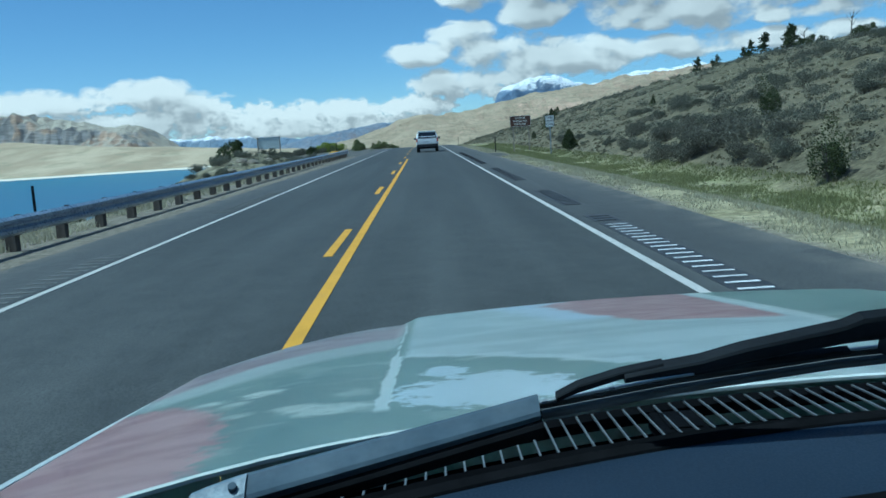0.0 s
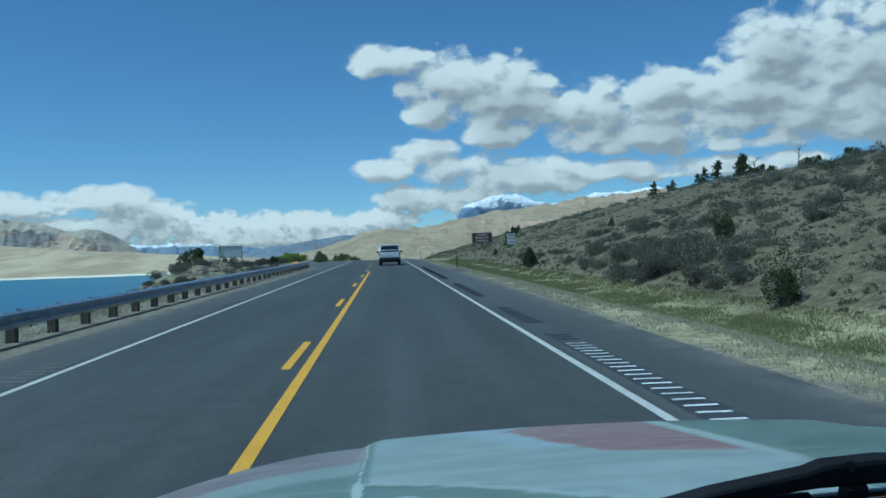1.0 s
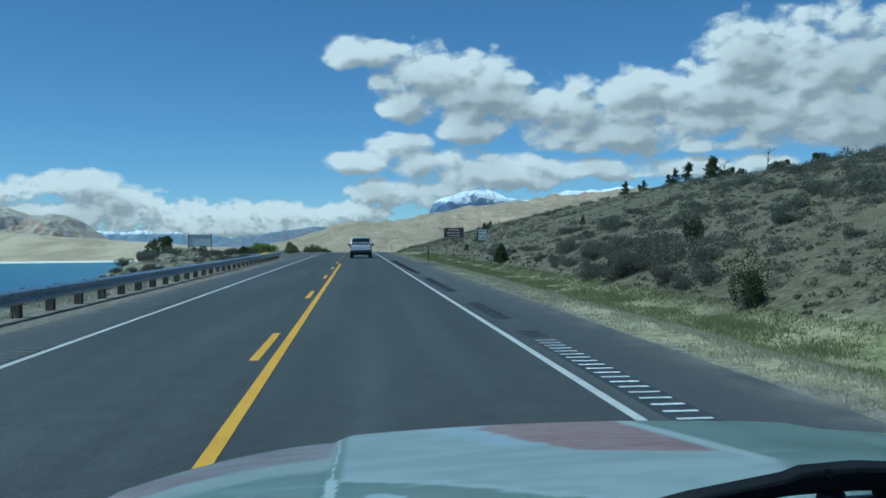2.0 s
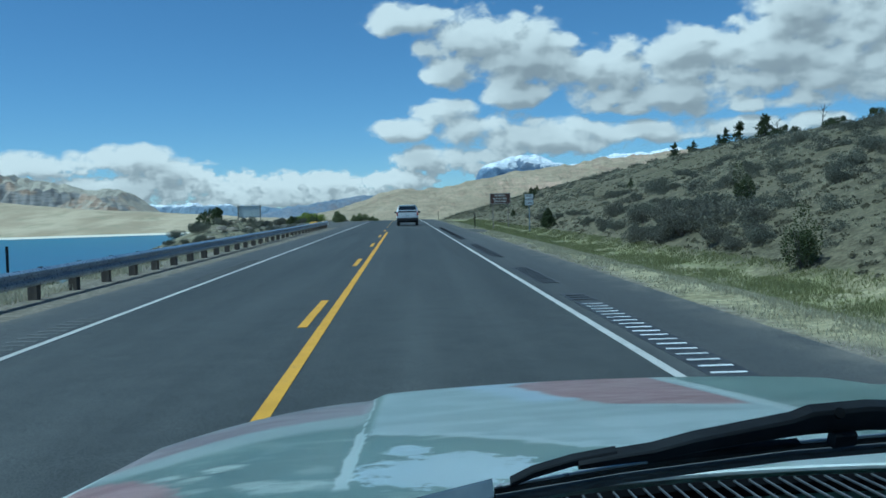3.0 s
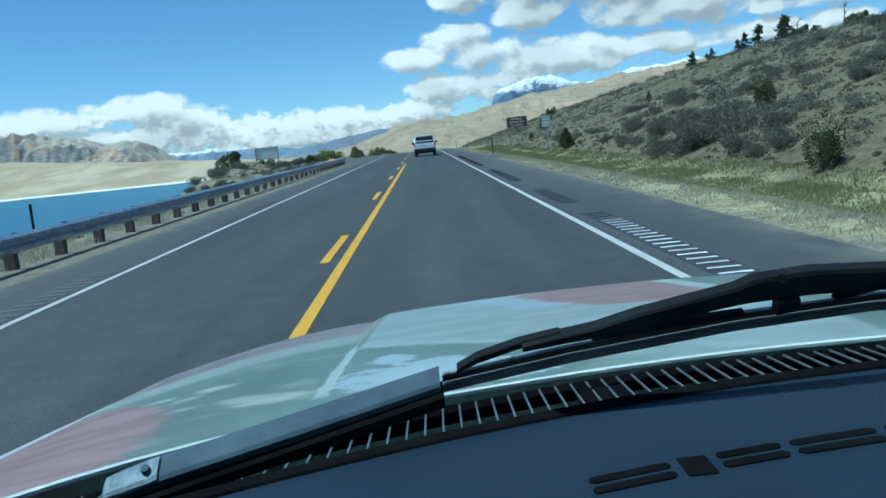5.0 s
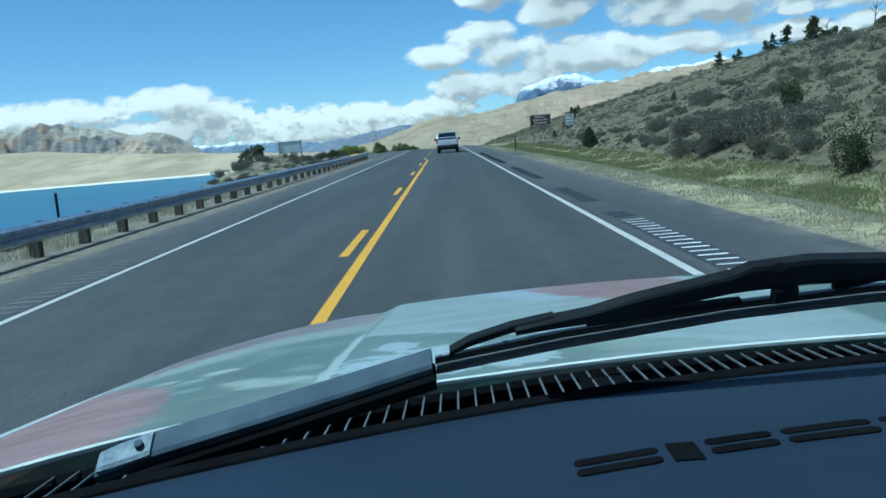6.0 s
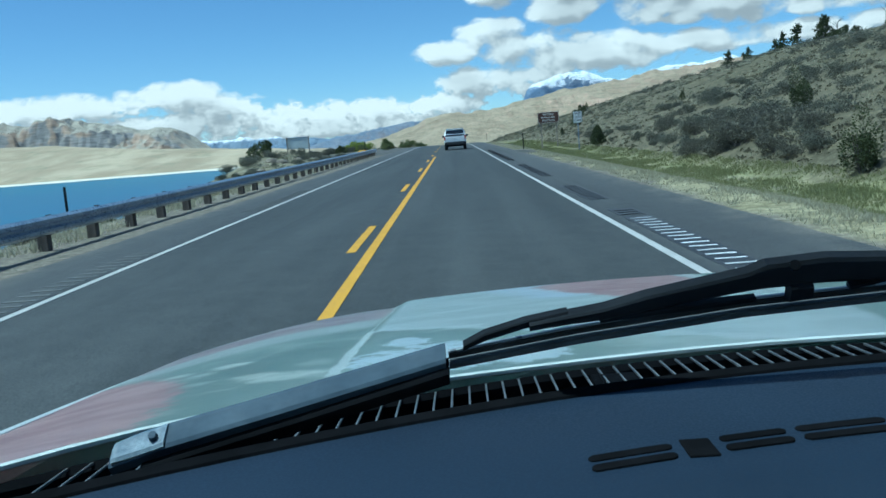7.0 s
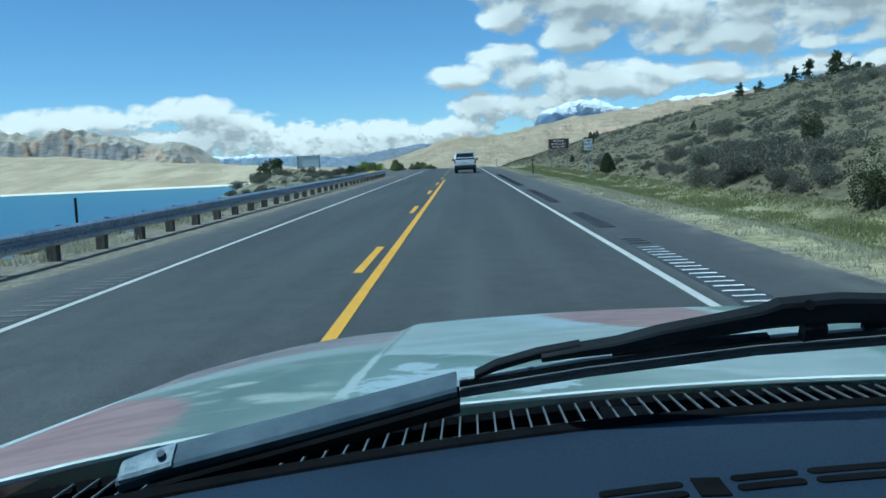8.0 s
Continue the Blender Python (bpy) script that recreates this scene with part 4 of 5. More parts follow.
def crown_points(n, rng, lumps, rx, ry, rz, cz, inner=0.35):
    """Points thick near the skin of a heap of lumps."""
    c = rng.normal(size=(lumps, 3))
    c /= np.linalg.norm(c, axis=1, keepdims=True)
    c *= rng.uniform(0.35, 0.75, (lumps, 1))
    c[:, 2] = np.abs(c[:, 2]) * rng.uniform(-0.3, 1.0, lumps)
    r = rng.uniform(0.22, 0.5, lumps)
    k = rng.integers(0, lumps, n)
    d = rng.normal(size=(n, 3))
    d /= np.linalg.norm(d, axis=1, keepdims=True)
    p = c[k] + d * r[k][:, None] * rng.uniform(inner, 1.0, (n, 1)) ** 0.5
    return p * np.array([rx, ry, rz]) + np.array([0, 0, cz])


def bush_mesh(name, seed, n, rx, rz, leaf, mat, lumps=9):
    rng = np.random.default_rng(seed)
    p = crown_points(n, rng, lumps, rx, rx, rz, rz * 0.42)
    p[:, 2] = np.maximum(p[:, 2], 0.02)
    V, F = leaves(p, leaf, rng)
    return mesh_of(name, V, F, mat)


def stems_bm(seed, h, n, spread_, r):
    rng = random.Random(seed)
    bm = bmesh.new()
    for k in range(n):
        a = rng.uniform(0, 6.28)
        tip = (math.cos(a) * spread_ * rng.uniform(0.3, 1), math.sin(a) * spread_ * rng.uniform(0.3, 1), h * rng.uniform(0.6, 1))
        rod(bm, (0, 0, -0.15), tip, r, r * 0.35, 5)
    return bm


def kind_of_bush(name, seed, n, rx, rz, leaf, mat, label, category, group, stem=True):
    t = thing(name, 0, 0, -60, label, category, group)
    put("crown", bush_mesh("crown", seed, n, rx, rz, leaf, mat), t)
    if stem:
        part("stems", stems_bm(seed, rz * 0.8, 6, rx * 0.6, 0.025), BARK, t)
    return t


def plant(src, x, y, s=1.0, turn=0.0, sink=0.03):
    return copy_thing(src, pose(x, y, float(land(x, y)) - sink, 0, 0, turn) @ Matrix.Diagonal((s, s, s, 1)))


def remove_source(src):
    for o in list(src.children_recursive) + [src]:
        bpy.data.objects.remove(o)


def juniper_mesh(seed, h, r, n, leaf=0.09, taper=1.0):
    rng = np.random.default_rng(seed)
    t = rng.uniform(0, 1, n) ** 0.8
    a = rng.uniform(0, 2 * np.pi, n)
    lob = 1 + 0.22 * np.sin(3 * a + 7 * t + seed) + 0.15 * np.sin(5 * a - 11 * t)
    rad = r * np.clip((1 - t) ** (0.75 * taper) * smooth(-0.02, 0.14, t), 0.02, None) * lob * rng.uniform(0.45, 1.0, n) ** 0.5
    p = np.stack([rad * np.cos(a), rad * np.sin(a), t * h + 0.05], 1)
    V, F = leaves(p, leaf, rng, 1.9)
    return mesh_of("crown", V, F, JUNIPER)


def kind_of_juniper(seed, h, r, n, leaf, label, taper=1.0):
    t = thing("juniper_tree", 0, 0, -60, label, "tree", "junipers on the slope")
    put("crown", juniper_mesh(seed, h, r, n, leaf, taper), t)
    bm = bmesh.new()
    rod(bm, (0, 0, -0.3), (0, 0, h * 0.6), 0.06 * h / 2, 0.02, 7)
    part("trunk", bm, BARK, t)
    return t


def kind_of_pine(seed, h, label):
    """A ragged little pine: whorls of drooping boughs with gaps between them."""
    rng = np.random.default_rng(seed)
    t = thing("pine_tree", 0, 0, -60, label, "tree", "pines on the crest")
    bm = bmesh.new()
    rod(bm, (0, 0, -0.4), (0.04 * h, 0, h), 0.026 * h, 0.006, 7)
    pts = []
    for k in range(46):
        f = rng.uniform(0.12, 0.97)
        a = rng.uniform(0, 2 * np.pi)
        reach = h * (0.06 + 0.46 * (1 - f) ** 0.75) * rng.uniform(0.55, 1.15)
        root = np.array([0.04 * h * f, 0, f * h])
        tip = root + np.array([np.cos(a) * reach, np.sin(a) * reach, rng.uniform(-0.10, 0.16) * h])
        rod(bm, tuple(root), tuple(tip), 0.007 * h, 0.002 * h, 5)
        m = 46
        g = rng.uniform(0.15, 1.05, (m, 1))
        pts.append(root + (tip - root) * g + rng.normal(0, 0.024 * h, (m, 3)))
    part("trunk", bm, BARK, t)
    V, F = leaves(np.concatenate(pts), 0.042 * h, rng, 2.0)
    put("crown", mesh_of("crown", V, F, JUNIPER), t)
    return t


# sagebrush kinds
sage_a = kind_of_bush("sagebrush", 11, 2200, 0.75, 0.62, 0.042, SAGE, "grey green sagebrush on the dry slope", "shrub", "large sagebrush")
sage_b = kind_of_bush("sagebrush", 12, 2400, 0.95, 0.75, 0.046, SAGE, "grey green sagebrush on the dry slope", "shrub", "large sagebrush")
brush_a = kind_of_bush("brush", 13, 3200, 1.3, 1.0, 0.055, SAGE_DARK, "dark twiggy brush at the foot of the slope", "shrub", "dark brush")
dark_a = kind_of_bush("bush", 14, 1500, 1.1, 1.1, 0.085, JUNIPER, "dense dark green bush on the lake bank", "bush", "dark bushes")
willow_a = kind_of_bush("willow_bush", 15, 1600, 2.0, 2.0, 0.16, WILLOW, "bright yellow green spring willow bush", "bush", "willow bushes")
round_a = kind_of_bush("tree", 16, 4200, 2.1, 1.9, 0.13, COTTON, "rounded dark green roadside tree", "tree", "roadside trees")
jun_a = kind_of_juniper(1, 2.4, 0.95, 1500, 0.11, "dark green conical juniper on the slope")
jun_b = kind_of_juniper(2, 3.6, 1.25, 1800, 0.14, "dark green juniper on the slope", 0.8)
rnd = random.Random(5)

# right slope, from the near foot upwards
jun_c = kind_of_juniper(3, 2.0, 0.88, 5000, 0.085, "dense dark green conical juniper at the verge", 0.9)
bush_j = kind_of_bush("bush", 17, 3000, 0.60, 1.5, 0.045, JUNIPER, "upright dark green bush at the foot of the slope", "bush", "dark bushes")
pine_a = kind_of_pine(4, 3.2, "small dark pine standing on the crest of the slope")
pine_b = kind_of_pine(5, 3.0, "small dark pine standing on the crest of the slope")


def on_crest(bearing, reach):
    """Where a bearing meets the crest of the slope."""
    return reach, reach / math.tan(bearing)


plant(jun_c, 9.6, 52.0, 0.62, 40)
plant(bush_j, 9.6, 18.2, 0.78, 40)
plant(bush_j, 13.3, 30.5, 0.85, 140)
plant(brush_a, 9.9, 55.0, 0.55, 10)
for k, (b, d, s) in enumerate(((0.317, 36.0, 0.8), (0.334, 36.2, 0.45), (0.340, 36.2, 0.55), (0.368, 36.0, 0.5), (0.376, 36.2, 0.62), (0.3905, 35.8, 0.8), (0.412, 36.4, 0.62), (0.4166, 36.0, 0.85))):
    x, y = on_crest(b, d)
    plant((pine_a, pine_b)[k % 2], x, y, s * 0.86, 50 * k, 0.15)
for b, d, s in ((0.316, 33.5, 0.55), (0.372, 35.6, 0.5), (0.427, 36.0, 0.8), (0.436, 35.6, 0.9), (0.448, 36.4, 0.6), (0.482, 36.8, 0.8), (0.492, 36.4, 0.9), (0.53, 36.0, 1.0), (0.16, 38.0, 0.8), (0.19, 37.0, 0.6)):
    x, y = on_crest(b, d)
    plant(dark_a, x, y, s * 0.8, rnd.uniform(0, 360))
for x, y, s in ((10.4, 76, 0.30), (12.2, 80, 0.42), (15.0, 96, 0.4), (19.0, 120, 0.45), (24, 150, 0.5), (17.5, 62, 0.3)):
    plant(rnd.choice((jun_a, jun_b)), x, y, s, rnd.uniform(0, 360))
# the heap of old brush by the ditch
for x, y, s in ((9.7, 29.2, 0.75), (10.4, 28.4, 0.95), (11.1, 29.0, 0.85), (10.8, 30.8, 1.0), (9.6, 31.6, 0.7), (12.0, 31.4, 0.8), (9.9, 22.8, 0.5), (10.6, 23.2, 0.52), (10.2, 24.6, 0.62), (11.6, 25.0, 0.6), (10.2, 40.0, 0.6), (11.2, 42.5, 0.7), (11.0, 35.5, 0.7), (12.4, 37.0, 0.75), (10.4, 60.0, 0.6), (12.2, 46.0, 0.6)):
    plant(brush_a, x, y, s * 0.85, rnd.uniform(0, 360))
for k in range(90):
    y = 14 + 46 * rnd.random()
    x = 9.6 + 22 * rnd.random() ** 1.3
    plant(rnd.choice((sage_a, sage_b)), x, y, rnd.uniform(0.35, 0.85), rnd.uniform(0, 360))

# left bank
for k in range(70):
    y = 8 + 74 * rnd.random()
    x = float(bend(y)) - 7.4 - 6.5 * rnd.random()
    plant(rnd.choice((sage_a, sage_b)), x, y, rnd.uniform(0.3, 0.7), rnd.uniform(0, 360))
for k in range(34):
    y = 82 + 130 * rnd.random()
    plant(rnd.choice((sage_b, brush_a, brush_a, dark_a)), -14.6 - 2.5 * rnd.random() + max(0, y - 140) * 0.06, y, rnd.uniform(0.5, 0.95), rnd.uniform(0, 360))
for k in range(26):
    y = 12 + 34 * rnd.random()
    plant(rnd.choice((sage_a, sage_b)), float(bend(y)) - 7.2 - 1.8 * rnd.random(), y, rnd.uniform(0.25, 0.5), rnd.uniform(0, 360))
plant(dark_a, -15.8, 72.0, 1.5, 20)
plant(dark_a, -16.9, 73.0, 0.95, 80)
plant(dark_a, -14.3, 52.0, 0.95, 120)
plant(dark_a, -13.5, 52.6, 0.7, 160)
for x, y, s in ((-9.6, 15.0, 0.5), (-10.6, 16.4, 0.55), (-9.0, 13.2, 0.42), (-11.8, 15.6, 0.6), (-10.0, 22.0, 0.4)):
    plant(dark_a, x, y, s, 70 * x)
plant(dark_a, -9.6, 28.0, 0.62, 60)
plant(dark_a, -10.3, 26.6, 0.5, 10)
for x, y, s in ((-16.0, 62.0, 0.9), (-14.8, 64.0, 1.0), (-13.2, 66.0, 0.9), (-14.4, 69.0, 1.0), (-12.4, 72.0, 0.8), (-13.5, 76.0, 1.0), (-12.6, 79.0, 0.9), (-15.5, 58.0, 0.8), (-14.0, 60.5, 0.8), (-11.5, 68.0, 0.7), (-10.8, 62.0, 0.6), (-12.5, 55.0, 0.6), (-9.0, 29.5, 0.6), (-8.8, 27.5, 0.5), (-9.4, 17.5, 0.5), (-10.6, 19.0, 0.55), (-9.0, 21.0, 0.4)):
    plant(rnd.choice((sage_a, sage_b)), x, y, s, rnd.uniform(0, 360))
for x, y, s in ((-13.6, 86, 0.75), (-13.2, 92, 0.8), (-13.8, 97, 0.7), (-13.0, 101, 0.9), (-12.6, 106, 0.75), (-14.0, 104, 0.7)):
    plant(dark_a if rnd.random() < 0.35 else brush_a, x, y, s, rnd.uniform(0, 360))
for x, y, s in ((-13.4, 112, 0.55), (-12.8, 117, 0.75), (-13.6, 122, 0.7), (-12.6, 127, 0.6)):
    plant(willow_a, x, y, s, rnd.uniform(0, 360))
for x, y, s in ((-10.5, 101, 0.42), (-8.5, 112, 0.62), (-9.9, 134, 0.42), (-7.0, 141, 0.55), (-9.0, 156, 0.5), (-6.6, 168, 0.45), (-9.5, 176, 0.55), (-7.2, 200, 0.5)):
    plant(round_a, x, y, s, rnd.uniform(0, 360))
for src in (sage_a, sage_b, brush_a, dark_a, willow_a, round_a, jun_a, jun_b, jun_c, bush_j, pine_a, pine_b):
    remove_source(src)


def build_boulder(x, y, s, seed):
    bm = bmesh.new()
    bmesh.ops.create_icosphere(bm, subdivisions=3, radius=1.0)
    for v in bm.verts:
        k = 1 + 0.28 * noise.noise(v.co * 1.3 + Vector((seed, 0, 0))) + 0.1 * noise.noise(v.co * 3.5 + Vector((0, seed, 0)))
        v.co = Vector((v.co.x * 1.25, v.co.y, max(v.co.z, -0.4) * 0.62)) * k * s
    ob = part("boulder", bm, ROCK, None, "", True)
    ob.matrix_basis = pose(x, y, float(land(x, y)) + 0.12 * s, 0, 0, seed * 40)
    return tagged(ob, "pale tan boulder among sagebrush on the bank", "boulder", "boulders on the bank")


for k, (x, y, s) in enumerate(((-12.0, 62.0, 0.36), (-12.9, 62.6, 0.42), (-11.8, 54.5, 0.32), (-11.6, 66.2, 0.28), (-12.4, 58.2, 0.3))):
    build_boulder(x, y, s, k + 1)


def scatter_brush(name, mat, n, seed, low, high, label):
    """The countless low brush over the whole slope, in drifts."""
    rng = np.random.default_rng(seed)
    y = 6 + 300 * rng.random(n) ** 1.25
    x = 10.5 + 29 * rng.random(n) - 0.0075 * y
    keep = wave(x, y, 26, 33, 3) + rng.uniform(-0.8, 0.8, n) + np.where(y < 62, 0.3, -0.45) + np.clip((x - 22) / 30, -0.2, 0.4) > 0.1
    x, y = x[keep], y[keep]
    s = rng.uniform(low, high, len(x)) * (1 + 0.6 * (rng.random(len(x)) < 0.12))
    near = y < 70
    cover(name + "_foot", x[near], y[near], s[near], 420, 0.085, rng, mat, label)
    cover(name, x[~near], y[~near], s[~near], 110, 0.17, rng, mat, label)


def cover(name, x, y, s, per, leaf, rng, mat, label):
    c = rng.normal(size=(len(x), per, 3))
    c /= np.linalg.norm(c, axis=2, keepdims=True)
    c *= rng.uniform(0.5, 1.0, (len(x), per, 1))
    c[:, :, 2] = np.abs(c[:, :, 2]) * 0.75
    lob = 1 + 0.3 * np.sin(3 * np.arctan2(c[:, :, 1], c[:, :, 0]) + rng.uniform(0, 6, (len(x), 1)))
    p = c * lob[:, :, None] * s[:, None, None] + np.stack([x, y, land(x, y)], 1)[:, None, :]
    V, F = leaves(p.reshape(-1, 3), np.repeat(s * leaf, per), rng, 1.5)
    tagged(put(name, mesh_of(name, V, F, mat)), label, "sagebrush", kind="stuff")


scatter_brush("sagebrush_cover", SAGE, 4200, 21, 0.16, 0.46, "low grey sagebrush scattered over the dry slope")
scatter_brush("dark_brush_cover", SAGE_DARK, 1000, 22, 0.28, 0.66, "darker brush scattered over the dry slope")


def bunch_cover():
    """Small bunch grass and low sage between the shrubs."""
    rng = np.random.default_rng(24)
    n = 16000
    y = 8 + 230 * rng.random(n) ** 1.6
    x = 9.8 + 30 * rng.random(n) ** 1.1 - 0.0075 * y
    keep = wave(x, y, 11, 35, 3) + rng.uniform(-0.8, 0.8, n) > -0.2
    x, y = x[keep], y[keep]
    cover("bunch_grass_cover", x, y, rng.uniform(0.06, 0.19, len(x)), 22, 0.42, rng, BUNCH, "low olive bunch grass covering the slope")


BUNCH = leafy("olive_bunch_grass", (0.090, 0.084, 0.053), (0.225, 0.204, 0.136))
bunch_cover()


def grass(name, n, xr, yr, h, mat, label, seed, keep=None, per=5):
    rng = np.random.default_rng(seed)
    x, y = rng.uniform(*xr, n), yr[0] + (yr[1] - yr[0]) * rng.random(n) ** 1.6
    if keep is not None:
        k = keep(x, y, rng)
        x, y = x[k], y[k]
    x = x + bend(y)
    base = np.repeat(np.stack([x, y, land(x, y) - 0.02], 1), per, 0)
    m = len(base)
    base = base + np.concatenate([rng.normal(0, 0.05, (m, 2)), np.zeros((m, 1))], 1)
    a = rng.uniform(0, 2 * np.pi, m)
    side = np.stack([np.cos(a), np.sin(a), np.zeros(m)], 1) * rng.uniform(0.004, 0.009, (m, 1)) * (1 + base[:, 1:2] / 25)
    tip = base + np.concatenate([rng.normal(0, 0.09, (m, 2)) * h / 0.3, (h * rng.uniform(0.45, 1.1, m))[:, None]], 1)
    V = np.stack([base - side, base + side, tip], 1).reshape(-1, 3)
    F = np.arange(m * 3).reshape(-1, 3)
    tagged(put(name, mesh_of(name, V, F, mat)), label, "grass", kind="stuff")


grass("dry_grass", 60000, (5.3, 8.6), (3, 110), 0.085, STRAW, "pale dry grass along the gravel verge", 41, lambda u, y, r: (wave(u, y, 3, 3, 3) + r.uniform(-0.4, 0.4, len(u)) > -0.05) & (np.abs(u - 6.4) < r.exponential(0.6, len(u)) + 0.45) & ((y < 49) | (y > 58) | (u > 6.6)))
grass("green_grass", 60000, (6.6, 9.9), (3, 110), 0.10, GREEN_GRASS, "fresh green spring grass in the ditch", 42, lambda u, y, r: wave(u, y, 4, 4, 3) + r.uniform(-0.4, 0.4, len(u)) > -0.1)
grass("slope_grass", 26000, (9.6, 38.0), (9, 130), 0.13, STRAW, "thin dry bunch grass on the slope", 43, lambda u, y, r: wave(u, y, 9, 6, 3) > 0.0)
grass("bank_grass", 12000, (-13.0, -5.9), (4, 86), 0.22, STRAW, "dry grass on the lake bank behind the rail", 44, lambda u, y, r: (wave(u, y, 5, 7, 3) > -0.1) & ((y < 74) | (u < -12.6)))


# ---- trees passed earlier on the road ----
def build_cottonwood(x, y, h, seed, label):
    z = float(land(x, y))
    t = thing("cottonwood_tree", x, y, z, label, "tree", "cottonwoods by the road")
    rng = random.Random(seed)
    bm = bmesh.new()
    tips = []

    def limb(a, d, length, r, depth):
        b = a + d * length
        rod(bm, a, b, r, r * 0.62, 7 if depth < 2 else 5)
        if depth == 4:
            tips.append(b)
            return
        for k in range(3):
            nd = (d + Vector((rng.uniform(-1, 1), rng.uniform(-1, 1), rng.uniform(-0.15, 0.7))) * 0.62).normalized()
            limb(b - d * 0.02, nd, length * rng.uniform(0.62, 0.82), r * 0.6, depth + 1)
        tips.append(b)
    for k in range(3):
        d = Vector((rng.uniform(-0.35, 0.35), rng.uniform(-0.35, 0.35), 1)).normalized()
        limb(Vector((rng.uniform(-0.3, 0.3), rng.uniform(-0.3, 0.3), -0.3)), d, h * 0.24, h * 0.016, 0)
    part("trunk", bm, BARK, t)
    g = np.random.default_rng(seed)
    c = np.array([tuple(p) for p in tips])
    c = c[g.integers(0, len(c), 9000)] + g.normal(0, h * 0.055, (9000, 3))
    V, F = leaves(c, h * 0.016, g)
    put("crown", mesh_of("crown", V, F, COTTON), t)
    return t


build_cottonwood(-9.5, -46.0, 9.5, 3, "tall dark leafy cottonwood with gaps, on the bank")
build_cottonwood(9.5, -62.0, 9.0, 4, "tall dark leafy cottonwood beside the verge")


def build_snag(x, y, h, seed):
    z = float(land(x, y))
    t = thing("dead_tree", x, y, z, "bare grey dead tree standing on the ridge", "tree", "dead trees on the ridge")
    rng = random.Random(seed)
    bm = bmesh.new()
    rod(bm, (0, 0, -0.5), (0.1 * h, 0, h * 0.7), 0.045 * h / 2, 0.03, 6)
    for k in range(6):
        a, zz = rng.uniform(0, 6.28), h * rng.uniform(0.3, 0.7)
        rod(bm, (0.1 * zz, 0, zz), (0.1 * zz + math.cos(a) * h * 0.35, math.sin(a) * h * 0.35, zz + h * rng.uniform(0.15, 0.4)), 0.012 * h, 0.006 * h, 5)
    part("trunk", bm, BARK, t)
    return t


build_snag(37.5, 73.0, 2.4, 1)
build_snag(37.0, 81.0, 1.9, 2)


# ---- vehicles ----
def wheel(parent, x, y, r=0.37, w=0.25, lift=0.0):
    bm = bmesh.new()
    prof = [(r * 0.62, -w / 2), (r * 0.93, -w / 2), (r, -w * 0.36), (r, w * 0.36), (r * 0.93, w / 2), (r * 0.62, w / 2)]
    rings = [[(b, a * math.cos(t), a * math.sin(t)) for a, b in prof] for t in np.linspace(0, 2 * math.pi, 29)[:-1]]
    bm = loft(rings + [rings[0]], True, False)
    bmesh.ops.remove_doubles(bm, verts=bm.verts, dist=1e-4)
    t = part("wheel", bm, RUBBER, parent)
    t.location = (x, y, r + lift)
    bm = bmesh.new()
    rod(bm, (-w * 0.38, 0, 0), (w * 0.38, 0, 0), r * 0.62, seg=20)
    rod(bm, (-w * 0.44, 0, 0), (w * 0.44, 0, 0), r * 0.2, seg=12)
    part("rim", bm, CHROME, t)
    return t


